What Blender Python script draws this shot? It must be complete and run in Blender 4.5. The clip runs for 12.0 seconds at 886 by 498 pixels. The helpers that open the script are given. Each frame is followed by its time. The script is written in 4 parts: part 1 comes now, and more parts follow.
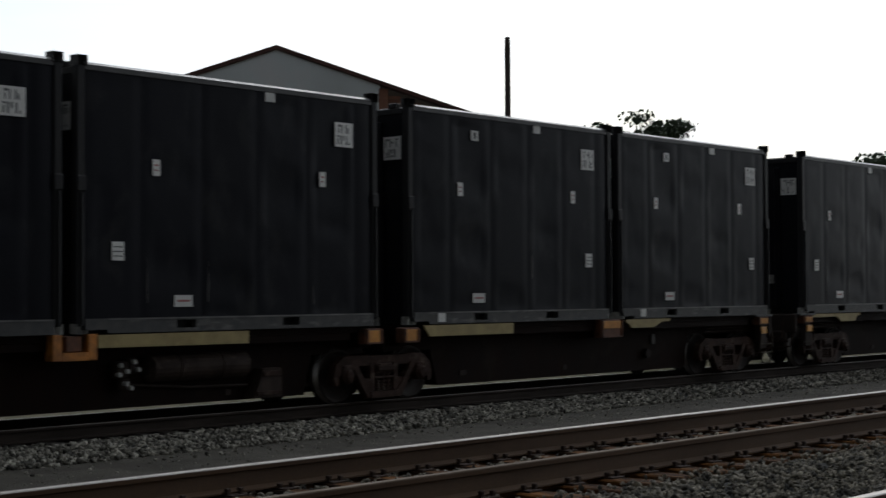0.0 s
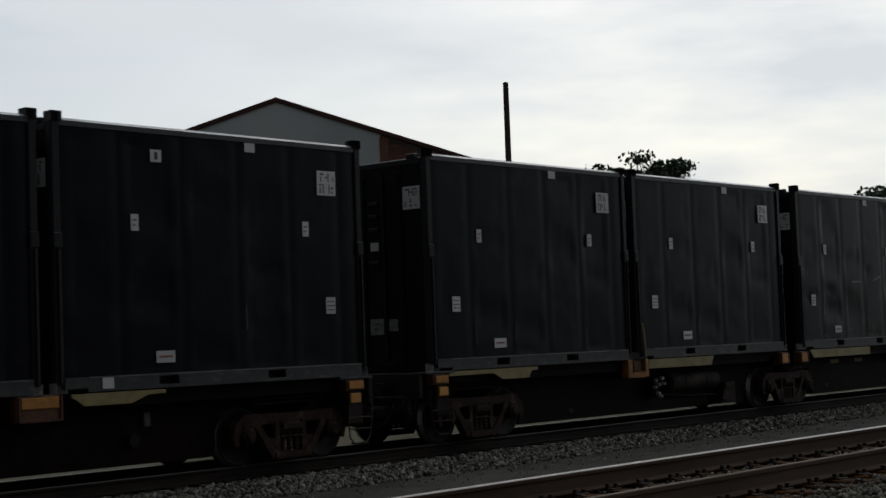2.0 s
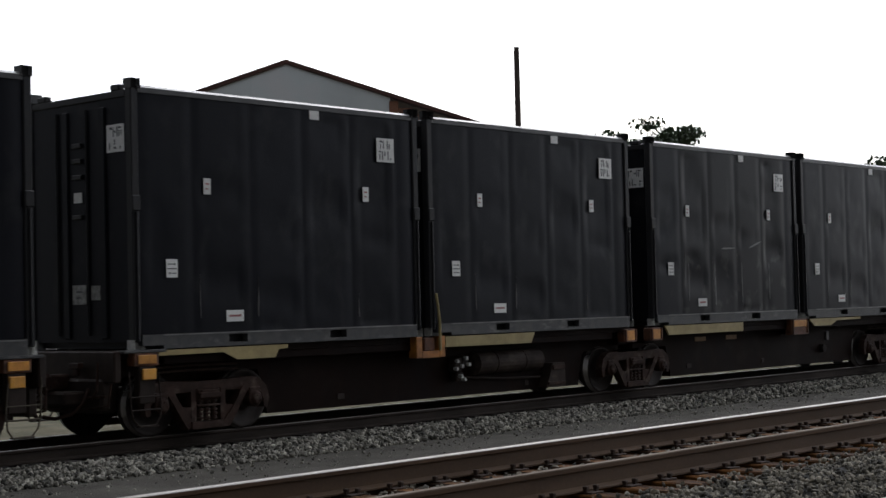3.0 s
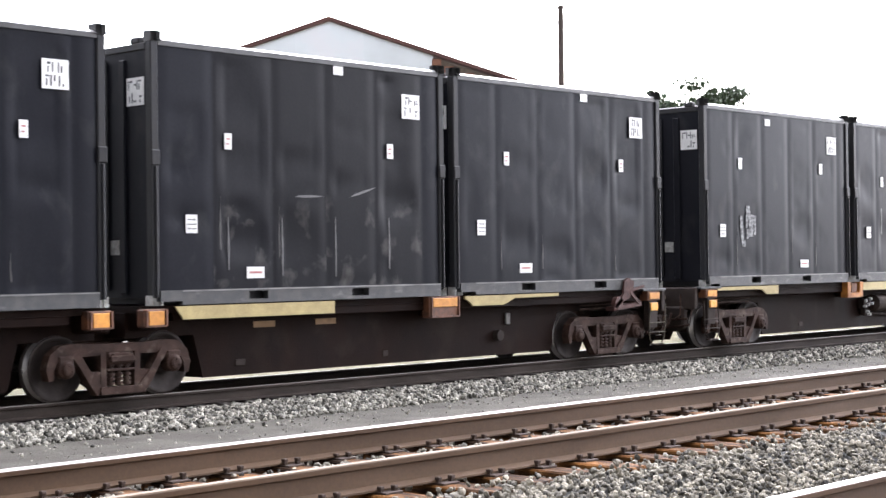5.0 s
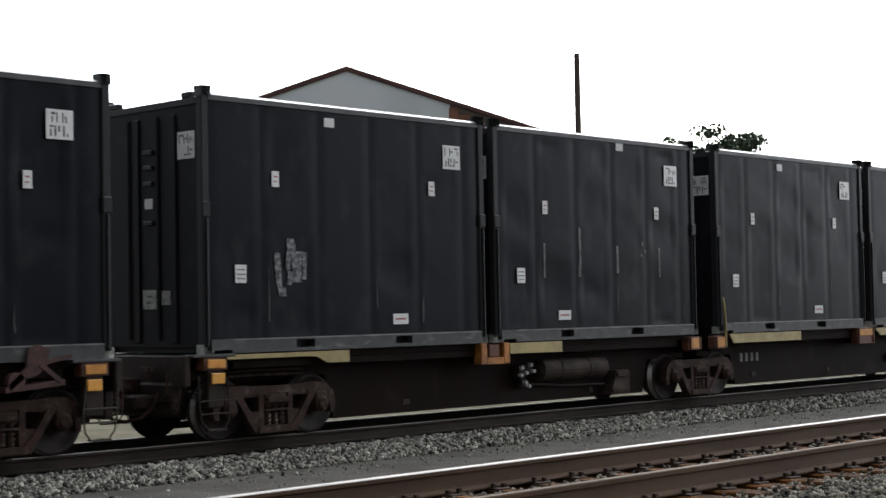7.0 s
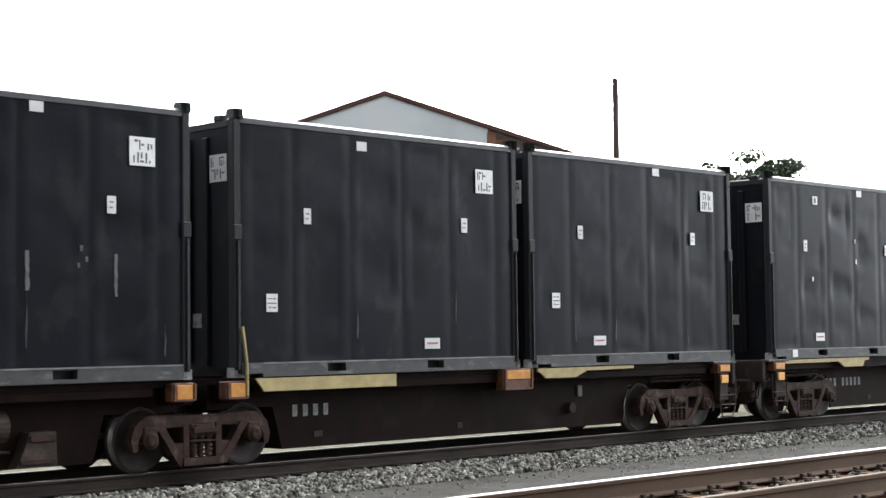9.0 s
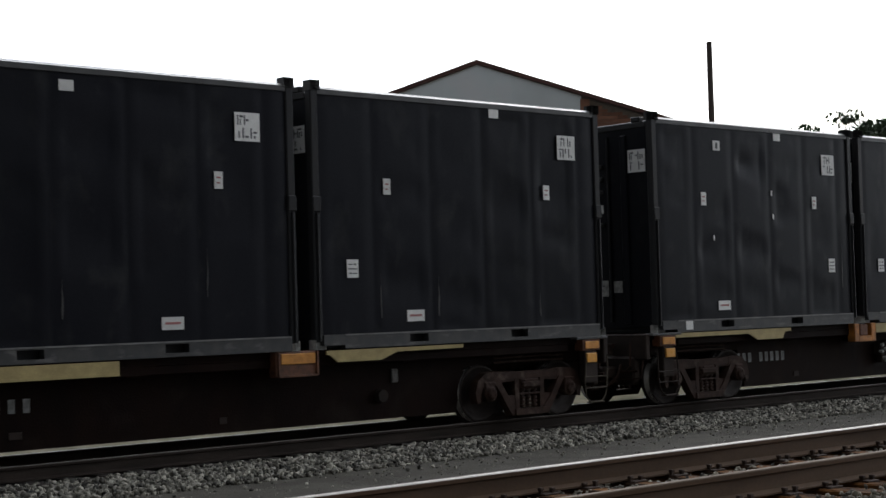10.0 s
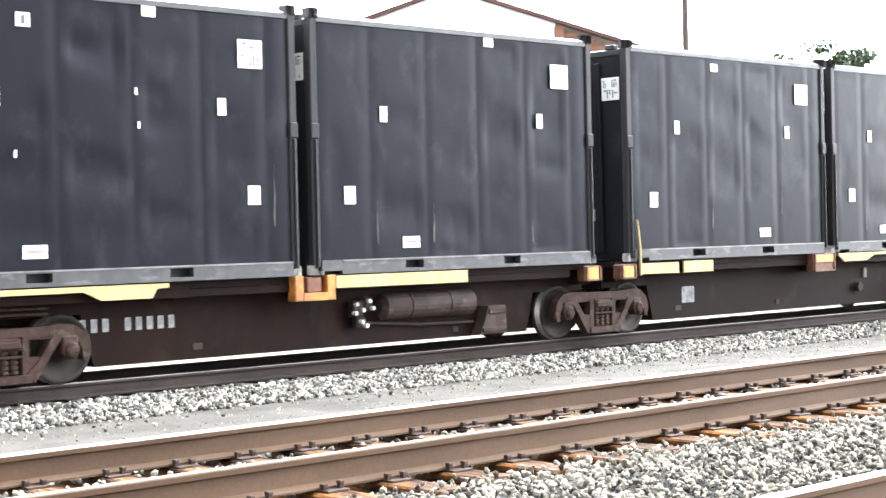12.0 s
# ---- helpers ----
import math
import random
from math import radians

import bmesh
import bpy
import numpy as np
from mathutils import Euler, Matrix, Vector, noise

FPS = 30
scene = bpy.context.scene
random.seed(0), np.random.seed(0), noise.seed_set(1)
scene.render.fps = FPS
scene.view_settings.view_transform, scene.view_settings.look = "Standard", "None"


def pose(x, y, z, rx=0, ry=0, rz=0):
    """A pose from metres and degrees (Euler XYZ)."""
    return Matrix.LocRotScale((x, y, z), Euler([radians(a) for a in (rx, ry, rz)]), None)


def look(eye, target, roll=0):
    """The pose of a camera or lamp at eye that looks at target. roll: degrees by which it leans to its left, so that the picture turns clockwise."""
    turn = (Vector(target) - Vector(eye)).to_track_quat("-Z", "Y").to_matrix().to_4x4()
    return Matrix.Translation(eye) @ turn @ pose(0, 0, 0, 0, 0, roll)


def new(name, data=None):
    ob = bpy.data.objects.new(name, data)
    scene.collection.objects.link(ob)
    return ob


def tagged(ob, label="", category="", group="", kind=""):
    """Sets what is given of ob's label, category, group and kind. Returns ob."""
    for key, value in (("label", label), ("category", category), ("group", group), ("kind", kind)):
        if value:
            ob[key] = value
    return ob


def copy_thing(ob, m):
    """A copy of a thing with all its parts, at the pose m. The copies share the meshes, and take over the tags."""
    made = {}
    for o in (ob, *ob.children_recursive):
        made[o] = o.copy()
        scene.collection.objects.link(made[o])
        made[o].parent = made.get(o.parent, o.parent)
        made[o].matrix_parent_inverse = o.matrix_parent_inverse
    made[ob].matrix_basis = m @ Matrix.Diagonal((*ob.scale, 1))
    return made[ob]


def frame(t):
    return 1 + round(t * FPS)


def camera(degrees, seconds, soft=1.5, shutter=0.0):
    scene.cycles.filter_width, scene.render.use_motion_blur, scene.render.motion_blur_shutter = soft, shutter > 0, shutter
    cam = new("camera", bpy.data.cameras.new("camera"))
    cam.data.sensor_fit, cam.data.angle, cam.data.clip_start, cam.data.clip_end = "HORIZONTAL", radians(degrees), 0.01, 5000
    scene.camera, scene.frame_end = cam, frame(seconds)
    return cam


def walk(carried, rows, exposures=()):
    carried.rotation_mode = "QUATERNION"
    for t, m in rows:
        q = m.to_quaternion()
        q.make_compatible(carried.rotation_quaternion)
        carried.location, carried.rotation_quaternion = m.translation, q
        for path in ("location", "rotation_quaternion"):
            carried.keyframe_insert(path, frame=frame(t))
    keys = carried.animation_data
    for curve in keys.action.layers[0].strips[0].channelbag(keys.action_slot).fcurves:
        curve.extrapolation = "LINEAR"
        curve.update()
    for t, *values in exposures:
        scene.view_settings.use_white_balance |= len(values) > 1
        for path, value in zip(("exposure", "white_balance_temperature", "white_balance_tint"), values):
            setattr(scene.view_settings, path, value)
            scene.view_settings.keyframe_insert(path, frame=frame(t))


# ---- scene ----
# camera: stands beside the tracks, held by hand; z = 0 is the top of the nearer rails
EYE_Z = 1.25
cam = camera(31.07, 12.0, soft=1.45, shutter=0.12)
# seconds, yaw, pitch, roll, train travel
PATH = [
    (0.0, -49.45, 1.55, 0.30, -0.087), (0.1, -50.65, 1.65, -0.66, 0.571), (0.2, -50.63, 1.54, -1.14, 1.228), (0.3, -51.30, 1.02, -1.38, 1.886),
    (0.4, -50.53, 1.10, -1.65, 2.543), (0.5, -50.17, 0.80, -1.83, 3.201), (0.6, -49.13, 1.10, -1.51, 3.897), (0.7, -48.44, 2.53, -1.17, 4.593),
    (0.8, -46.76, 1.66, -0.51, 5.288), (0.9, -46.85, 1.83, 0.19, 5.984), (1.0, -47.19, 2.07, 0.76, 6.680), (1.1, -47.75, 2.07, 0.60, 7.303),
    (1.2, -48.38, 2.34, 0.35, 7.926), (1.3, -49.03, 2.64, 0.36, 8.549), (1.4, -48.42, 2.77, 1.08, 9.172), (1.5, -48.49, 2.85, 2.10, 9.795),
    (1.7, -48.86, 3.62, 1.85, 11.123), (2.0, -49.22, 3.23, 2.09, 13.115), (2.2, -49.85, 3.43, 1.21, 14.373), (2.5, -50.06, 2.66, 0.82, 16.261),
    (2.7, -49.42, 2.39, 1.17, 17.490), (4.3, -48.35, 0.42, 1.24, 28.194), (4.5, -48.42, 0.61, 1.75, 29.320), (4.7, -47.99, 1.10, 2.01, 30.645),
    (4.8, -47.82, 1.16, 1.86, 31.308), (5.0, -47.49, 0.50, 0.68, 32.633), (5.2, -47.32, 0.87, 0.48, 33.879), (5.3, -47.17, 0.91, 0.39, 34.502),
    (5.5, -47.26, 1.02, 0.40, 35.748), (5.7, -47.21, 1.60, 0.14, 37.095), (5.8, -46.86, 1.54, -0.14, 37.769), (6.0, -47.10, 1.60, -0.33, 39.116),
    (6.2, -46.93, 1.86, -0.16, 40.370), (6.3, -46.78, 2.20, -0.17, 40.998), (6.5, -46.65, 2.53, -0.10, 42.252), (6.7, -46.58, 2.50, 0.56, 43.600),
    (6.8, -46.62, 2.45, 0.92, 44.273), (7.0, -46.83, 2.24, 1.07, 45.621), (7.2, -46.88, 1.57, 1.01, 46.970), (8.8, -46.58, 1.87, 0.63, 57.126),
    (8.9, -46.49, 3.12, 0.48, 57.818), (9.0, -45.50, 3.14, 0.71, 58.510), (9.1, -45.41, 3.48, 1.39, 59.138), (9.2, -44.80, 2.99, 2.03, 59.766),
    (9.3, -44.13, 3.30, 2.07, 60.393), (9.4, -43.69, 3.50, 1.76, 61.021), (9.5, -43.38, 3.18, 1.51, 61.649), (9.7, -42.65, 3.16, 1.54, 62.985),
    (9.8, -42.26, 2.98, 1.55, 63.653), (10.0, -42.03, 2.10, 1.65, 64.989), (10.2, -41.54, 1.74, 2.14, 66.233), (10.3, -41.41, 1.78, 2.24, 66.856),
    (10.5, -41.87, 1.90, 1.85, 68.100), (10.7, -42.51, 1.44, 1.56, 69.459), (10.8, -42.56, 1.07, 1.46, 70.138), (11.0, -42.53, 0.32, 1.77, 71.497),
    (11.2, -42.76, 0.43, 1.30, 72.690), (11.5, -42.92, -0.40, 1.47, 74.480), (12.0, -43.02, -0.54, 1.32, 77.900)]
# the picture's brightness in stops, and its tint: the clip is faintly green when dark and pink when bright
STOPS = [(0.0, -3.1), (0.2, -1.95), (0.3, -1.75), (0.5, -1.6), (0.8, -1.45), (1.0, -0.9), (1.3, -1.5), (1.5, -2.1), (1.8, -3), (2.0, -3.65), (2.2, -3.55), (2.5, -3.3), (2.7, -3), (4.3, 0.55), (4.5, 0.52), (5.0, 0.45), (5.5, 0.75), (6.0, 0.35), (6.5, -0.15), (6.8, -1.25), (7.0, -1.4),
         (7.2, -1.4), (8.8, 0.2), (9.0, -0.35), (9.2, -2.3), (9.5, -3.2), (9.7, -3), (10.0, -2.12), (10.5, -0.65), (11.0, 0.25), (11.2, 0.9), (11.5, 1.3), (12.0, 1.58)]
TINTS = [(0.0, 6450, 8.5), (0.5, 6500, 10), (1.8, 6500, 10), (2.0, 6450, 8), (2.2, 6400, 6), (2.5, 6450, 8.5), (2.7, 6480, 10), (4.3, 6500, 17), (6.0, 6500, 17),
         (6.5, 6420, 13), (6.8, 6500, 10), (10.5, 6500, 10), (11.0, 6420, 12), (11.5, 6450, 11), (12.0, 6450, 10.5)]
EXPOSURES = [(t, stops, *(float(np.interp(t, [r[0] for r in TINTS], [r[k] for r in TINTS])) for k in (1, 2))) for t, stops in STOPS]
walk(cam, [(t, pose(0, 0, EYE_Z, 90 + pitch, roll, yaw)) for t, yaw, pitch, roll, s in PATH], EXPOSURES)

TRAIN_Y, TRAIN_Z = 18.752, -0.53      # middle of the train's track, top of its rails
NEAR_Y, THIRD_Y = 7.952, 3.63         # middles of the empty tracks
GROUND_Z = -0.88


def travel(t):
    """How far the train has gone, in metres."""
    return float(np.interp(t, [r[0] for r in PATH], [r[4] for r in PATH]))


SUN_AZ, SUN_UP = 60.0, 30.0           # bearing from +y towards +x, and height, in degrees
SUN_WAY = Vector((math.sin(radians(SUN_AZ)) * math.cos(radians(SUN_UP)), math.cos(radians(SUN_AZ)) * math.cos(radians(SUN_UP)), math.sin(radians(SUN_UP))))


# world and sun: a bright, thinly broken overcast
def make_world():
    w = bpy.data.worlds.new("overcast")
    scene.world = w
    w.use_nodes = True
    nt = w.node_tree
    nt.nodes.clear()
    n = nt.nodes.new
    out, bg, sky = n("ShaderNodeOutputWorld"), n("ShaderNodeBackground"), n("ShaderNodeTexSky")
    sky.sky_type, sky.sun_disc = "NISHITA", False
    sky.sun_elevation, sky.sun_rotation = radians(SUN_UP), radians(SUN_AZ)
    co, mp, no, ramp, mix = (n("ShaderNodeTexCoord"), n("ShaderNodeMapping"), n("ShaderNodeTexNoise"),
                             n("ShaderNodeValToRGB"), n("ShaderNodeMix"))
    mp.inputs["Scale"].default_value = (2.2, 2.2, 9.0)
    no.inputs["Scale"].default_value, no.inputs["Detail"].default_value = 1.6, 5
    ramp.color_ramp.elements[0].position, ramp.color_ramp.elements[1].position = 0.36, 0.56
    ramp.color_ramp.elements[0].color = (0.36, 0.36, 0.36, 1)
    mix.data_type = "RGBA"
    mix.inputs["B"].default_value = (9.6, 9.9, 10.4, 1)
    nt.links.new(co.outputs["Generated"], mp.inputs["Vector"])
    nt.links.new(mp.outputs["Vector"], no.inputs["Vector"])
    nt.links.new(no.outputs["Fac"], ramp.inputs["Fac"])
    nt.links.new(ramp.outputs["Color"], mix.inputs["Factor"])
    nt.links.new(sky.outputs["Color"], mix.inputs["A"])
    # the veil of cloud is brightest round the hidden sun
    dot, glow, lit = n("ShaderNodeVectorMath"), n("ShaderNodeMapRange"), n("ShaderNodeVectorMath")
    dot.operation, lit.operation = "DOT_PRODUCT", "SCALE"
    dot.inputs[1].default_value = tuple(SUN_WAY)
    glow.inputs["From Min"].default_value, glow.inputs["From Max"].default_value = -0.1, 1.0
    glow.inputs["To Min"].default_value, glow.inputs["To Max"].default_value = 0.75, 9.5
    glow.interpolation_type = "SMOOTHSTEP"
    nt.links.new(co.outputs["Generated"], dot.inputs[0])
    nt.links.new(dot.outputs["Value"], glow.inputs["Value"])
    nt.links.new(mix.outputs["Result"], lit.inputs[0])
    nt.links.new(glow.outputs["Result"], lit.inputs["Scale"])
    nt.links.new(lit.outputs["Vector"], bg.inputs["Color"])
    bg.inputs["Strength"].default_value = 0.1
    nt.links.new(bg.outputs["Background"], out.inputs["Surface"])


make_world()
sun = new("sun", bpy.data.lights.new("sun", "SUN"))
sun.data.energy, sun.data.angle, sun.data.color = 0.7, radians(28), (1.0, 0.96, 0.9)
sun.matrix_basis = look(SUN_WAY * 40, (0, 0, 0))


# ---- materials ----
def surface(name, base, dark=None, rough=0.6, metal=0.0, scale=3.0, fine=40.0, bump=0.1, stretch=(1, 1, 1), spread=0.12,
            amount=0.5, spec=0.5, island=False, scuff=None, scuff_scale=(1.0, 1.0, 1.0), scuff_top=0.0):
    """Paint, stone or metal: two tones mixed by noise at two sizes, with grain and a tone of its own for each piece."""
    m = bpy.data.materials.new(name)
    m.use_nodes = True
    nt = m.node_tree
    n, link = nt.nodes.new, nt.links.new
    b = nt.nodes["Principled BSDF"]
    dark = dark or tuple(c * 0.55 for c in base)
    co, mp, big, small = n("ShaderNodeTexCoord"), n("ShaderNodeMapping"), n("ShaderNodeTexNoise"), n("ShaderNodeTexNoise")
    mp.inputs["Scale"].default_value = stretch
    big.inputs["Scale"].default_value, big.inputs["Detail"].default_value = scale, 6
    small.inputs["Scale"].default_value, small.inputs["Detail"].default_value = fine, 4
    link(co.outputs["Object"], mp.inputs["Vector"])
    link(mp.outputs["Vector"], big.inputs["Vector"])
    link(co.outputs["Object"], small.inputs["Vector"])
    ramp = n("ShaderNodeMapRange")
    ramp.inputs["From Min"].default_value, ramp.inputs["From Max"].default_value = 0.35, 0.68
    ramp.inputs["To Max"].default_value = amount * 1.6
    link(big.outputs["Fac"], ramp.inputs["Value"])
    mix = n("ShaderNodeMix")
    mix.data_type = "RGBA"
    mix.inputs["A"].default_value, mix.inputs["B"].default_value = (*base, 1), (*dark, 1)
    link(ramp.outputs["Result"], mix.inputs["Factor"])
    if island:
        own = n("ShaderNodeNewGeometry").outputs["Random Per Island"]
    else:
        own = n("ShaderNodeObjectInfo").outputs["Random"]
    vary = n("ShaderNodeMath")
    vary.operation, vary.inputs[1].default_value, vary.inputs[2].default_value = "MULTIPLY_ADD", 2 * spread, 1 - spread
    link(own, vary.inputs[0])
    grain = n("ShaderNodeMath")
    grain.operation, grain.inputs[1].default_value, grain.inputs[2].default_value = "MULTIPLY_ADD", 0.5, 0.75
    link(small.outputs["Fac"], grain.inputs[0])
    both = n("ShaderNodeMath")
    both.operation = "MULTIPLY"
    link(vary.outputs[0], both.inputs[0])
    link(grain.outputs[0], both.inputs[1])
    tone = n("ShaderNodeVectorMath")
    tone.operation = "SCALE"
    colour = mix.outputs["Result"]
    if scuff:
        sm, sn, sr, sx = n("ShaderNodeMapping"), n("ShaderNodeTexNoise"), n("ShaderNodeMapRange"), n("ShaderNodeMix")
        sm.inputs["Scale"].default_value, sm.inputs["Location"].default_value = scuff_scale, (3.1, 1.7, 5.3)
        sn.inputs["Scale"].default_value, sn.inputs["Detail"].default_value, sn.inputs["Distortion"].default_value = 1.5, 9, 0.25
        sr.inputs["From Min"].default_value, sr.inputs["From Max"].default_value, sr.inputs["To Max"].default_value = 0.56, 0.72, 0.7
        # each thing wears in its own places
        shift, here = n("ShaderNodeVectorMath"), n("ShaderNodeObjectInfo")
        shift.operation = "ADD"
        link(co.outputs["Object"], shift.inputs[0])
        far = n("ShaderNodeMath")
        far.operation, far.inputs[1].default_value = "MULTIPLY", 37.0
        link(here.outputs["Random"], far.inputs[0])
        link(far.outputs[0], shift.inputs[1])
        link(shift.outputs["Vector"], sm.inputs["Vector"])
        link(sm.outputs["Vector"], sn.inputs["Vector"])
        link(sn.outputs["Fac"], sr.inputs["Value"])
        sx.data_type = "RGBA"
        worn = sr.outputs["Result"]
        if scuff_top:
            # knocks from loading gear reach only this high
            xyz, reach, both_of = n("ShaderNodeSeparateXYZ"), n("ShaderNodeMapRange"), n("ShaderNodeMath")
            reach.interpolation_type, both_of.operation = "SMOOTHSTEP", "MULTIPLY"
            reach.inputs["From Min"].default_value, reach.inputs["From Max"].default_value = scuff_top, scuff_top - 0.5
            link(co.outputs["Object"], xyz.inputs["Vector"])
            link(xyz.outputs["Z"], reach.inputs["Value"])
            link(worn, both_of.inputs[0])
            link(reach.outputs["Result"], both_of.inputs[1])
            worn = both_of.outputs[0]
        link(worn, sx.inputs["Factor"])
        link(colour, sx.inputs["A"])
        sx.inputs["B"].default_value = (*scuff, 1)
        colour = sx.outputs["Result"]
    link(colour, tone.inputs[0])
    link(both.outputs[0], tone.inputs["Scale"])
    link(tone.outputs["Vector"], b.inputs["Base Color"])
    rr = n("ShaderNodeMath")
    rr.operation, rr.inputs[1].default_value, rr.inputs[2].default_value = "MULTIPLY_ADD", 0.3, rough - 0.15
    link(big.outputs["Fac"], rr.inputs[0])
    link(rr.outputs[0], b.inputs["Roughness"])
    b.inputs["Metallic"].default_value = metal
    b.inputs["Specular IOR Level"].default_value = spec
    bp = n("ShaderNodeBump")
    bp.inputs["Strength"].default_value, bp.inputs["Distance"].default_value = bump, 0.02
    link(small.outputs["Fac"], bp.inputs["Height"])
    link(bp.outputs["Normal"], b.inputs["Normal"])
    return m


BLACK_PAINT = surface("black_container_paint", (0.0078, 0.0082, 0.0112), (0.0145, 0.0145, 0.0168), rough=0.37, scale=1.1, fine=25,
                      bump=0.03, stretch=(1.6, 1.6, 0.6), spread=0.2, amount=0.24, spec=0.12, scuff=(0.024, 0.0242, 0.025), scuff_scale=(1.3, 1.3, 0.9))
BLACK_PAINT.node_tree.nodes["Principled BSDF"].inputs["Specular Tint"].default_value = (0.86, 0.9, 1.0, 1)
FRAME_PAINT = surface("container_frame_paint", (0.024, 0.025, 0.0285), (0.03, 0.029, 0.028), rough=0.42, scale=4, fine=60, bump=0.15, spec=0.2)
LIP_GLINT = surface("sill_lip_glint", (0.24, 0.24, 0.235), (0.07, 0.07, 0.068), rough=0.5, scale=4, fine=60, bump=0.1, stretch=(0.6, 3, 3), amount=0.6)
SILL_PAINT = surface("scuffed_sill_paint", (0.036, 0.038, 0.041), (0.072, 0.07, 0.066), scuff=(0.16, 0.155, 0.15), scuff_scale=(2, 2, 6), rough=0.5, scale=5, fine=70, bump=0.2)
LABEL_WHITE = surface("white_label", (0.82, 0.82, 0.8), (0.6, 0.6, 0.58), rough=0.45, scale=9, fine=90, bump=0.03, amount=0.25)
LABEL_INK = surface("grey_print", (0.11, 0.115, 0.12), rough=0.6, scale=9, fine=90, bump=0.02)
LABEL_RED = surface("red_print", (0.5, 0.2, 0.19), rough=0.6, scale=9, fine=90, bump=0.02)
PLATE_GREY = surface("dull_plate", (0.42, 0.42, 0.4), (0.18, 0.18, 0.17), rough=0.5, scale=14, fine=90, bump=0.1, amount=0.7)
TOP_PAINT = surface("weathered_top_rail", (0.075, 0.075, 0.077), (0.04, 0.04, 0.041), rough=0.4, scale=3, fine=50, bump=0.15)
TOP_EDGE = surface("rail_edge_shine", (0.55, 0.55, 0.55), (0.3, 0.3, 0.3), rough=0.32, metal=0.6, scale=3, fine=50, bump=0.1, stretch=(0.5, 3, 3))
# grey of the streaks that stand for glints on ribs and a dent
EDGE_GLINT = surface("edge_glint_grey", (0.05, 0.049, 0.047), (0.008, 0.008, 0.009), rough=0.5, scale=5, fine=60, bump=0.1, stretch=(1, 1, 0.4), amount=0.6)
DENT_RUB = surface("rubbed_black_paint", (0.0078, 0.0082, 0.0112), (0.0145, 0.0145, 0.0168), rough=0.36, scale=1.1, fine=25, bump=0.05, stretch=(1.6, 1.6, 0.6), amount=0.3, spec=0.12, scuff=(0.085, 0.082, 0.078), scuff_scale=(1.9, 1.9, 1.5), scuff_top=1.75)
# pale grey for scrapes and for light drawn on rib and dent edges
PALE_EDGE = surface("scrape_glint", (0.13, 0.13, 0.13), (0.035, 0.035, 0.036), rough=0.5, scale=5, fine=40, bump=0.1)
SMEAR = surface("smeared_silver", (0.27, 0.28, 0.29), (0.03, 0.031, 0.034), rough=0.45, scale=14, fine=60, bump=0.1, amount=0.85)
FADED = surface("faded_stencil", (0.34, 0.34, 0.33), (0.12, 0.12, 0.12), rough=0.7, scale=9, fine=70, bump=0.05, amount=0.6)
CAR_PAINT = surface("dark_car_paint", (0.0088, 0.004, 0.0031), (0.0175, 0.0085, 0.006), spec=0.07, scuff=(0.024, 0.016, 0.012), rough=0.6, scale=2, fine=35, bump=0.2, stretch=(1, 1, 0.6))
YELLOW = surface("pale_yellow", (0.44, 0.35, 0.15), (0.27, 0.21, 0.09), rough=0.5, scale=4, fine=50, bump=0.08, amount=0.4)
ORANGE = surface("orange_paint", (0.55, 0.21, 0.035), (0.15, 0.06, 0.02), rough=0.5, scale=6, fine=50, bump=0.12, amount=0.5)
REFLECT = surface("amber_reflector", (0.85, 0.42, 0.08), (0.5, 0.2, 0.05), rough=0.3, scale=12, fine=90, bump=0.02, amount=0.3)
DULL_AMBER = surface("dull_amber", (0.3, 0.17, 0.07), rough=0.6, scale=6, fine=50)
DULL_PLATE = surface("dull_grey_box", (0.17, 0.165, 0.155), (0.06, 0.055, 0.05), rough=0.6, scale=12, fine=70, bump=0.1, amount=0.6)
TANK_BROWN = surface("dusty_tank_brown", (0.052, 0.036, 0.029), (0.02, 0.014, 0.012), spec=0.2, scuff=(0.1, 0.076, 0.062), scuff_scale=(2.5, 4, 4), rough=0.7, scale=4, fine=45, bump=0.25)
BOGIE = surface("rusty_bogie_steel", (0.05, 0.026, 0.0185), (0.016, 0.0088, 0.0068), spec=0.2, scuff=(0.12, 0.088, 0.072), scuff_scale=(4, 4, 4), rough=0.7, scale=6, fine=45, bump=0.35)
RUST_RED = surface("rust_red_casting", (0.075, 0.027, 0.021), (0.03, 0.014, 0.012), rough=0.7, scale=8, fine=60, bump=0.3)
ORANGE_PLATE = surface("bright_orange_plate", (0.68, 0.3, 0.05), (0.4, 0.15, 0.03), rough=0.45, scale=9, fine=60, bump=0.08, amount=0.4)
DUSTY = surface("dusty_step_iron", (0.075, 0.06, 0.04), (0.025, 0.02, 0.015), rough=0.8, scale=9, fine=60, bump=0.2)
BURNT = surface("weathered_orange_housing", (0.17, 0.062, 0.026), (0.05, 0.024, 0.015), rough=0.6, scale=7, fine=50, bump=0.15, amount=0.6)
TREAD = surface("polished_wheel_tread", (0.42, 0.4, 0.38), (0.25, 0.23, 0.21), rough=0.3, metal=0.8, scale=4, fine=60, bump=0.03)
CASTING = surface("worn_corner_casting", (0.62, 0.62, 0.6), (0.35, 0.35, 0.33), rough=0.5, scale=16, fine=90, bump=0.2, amount=0.6)
END_BROWN = surface("dark_brown_end", (0.036, 0.024, 0.019), (0.016, 0.012, 0.01), rough=0.7, scale=3, fine=40, bump=0.2, spec=0.25)
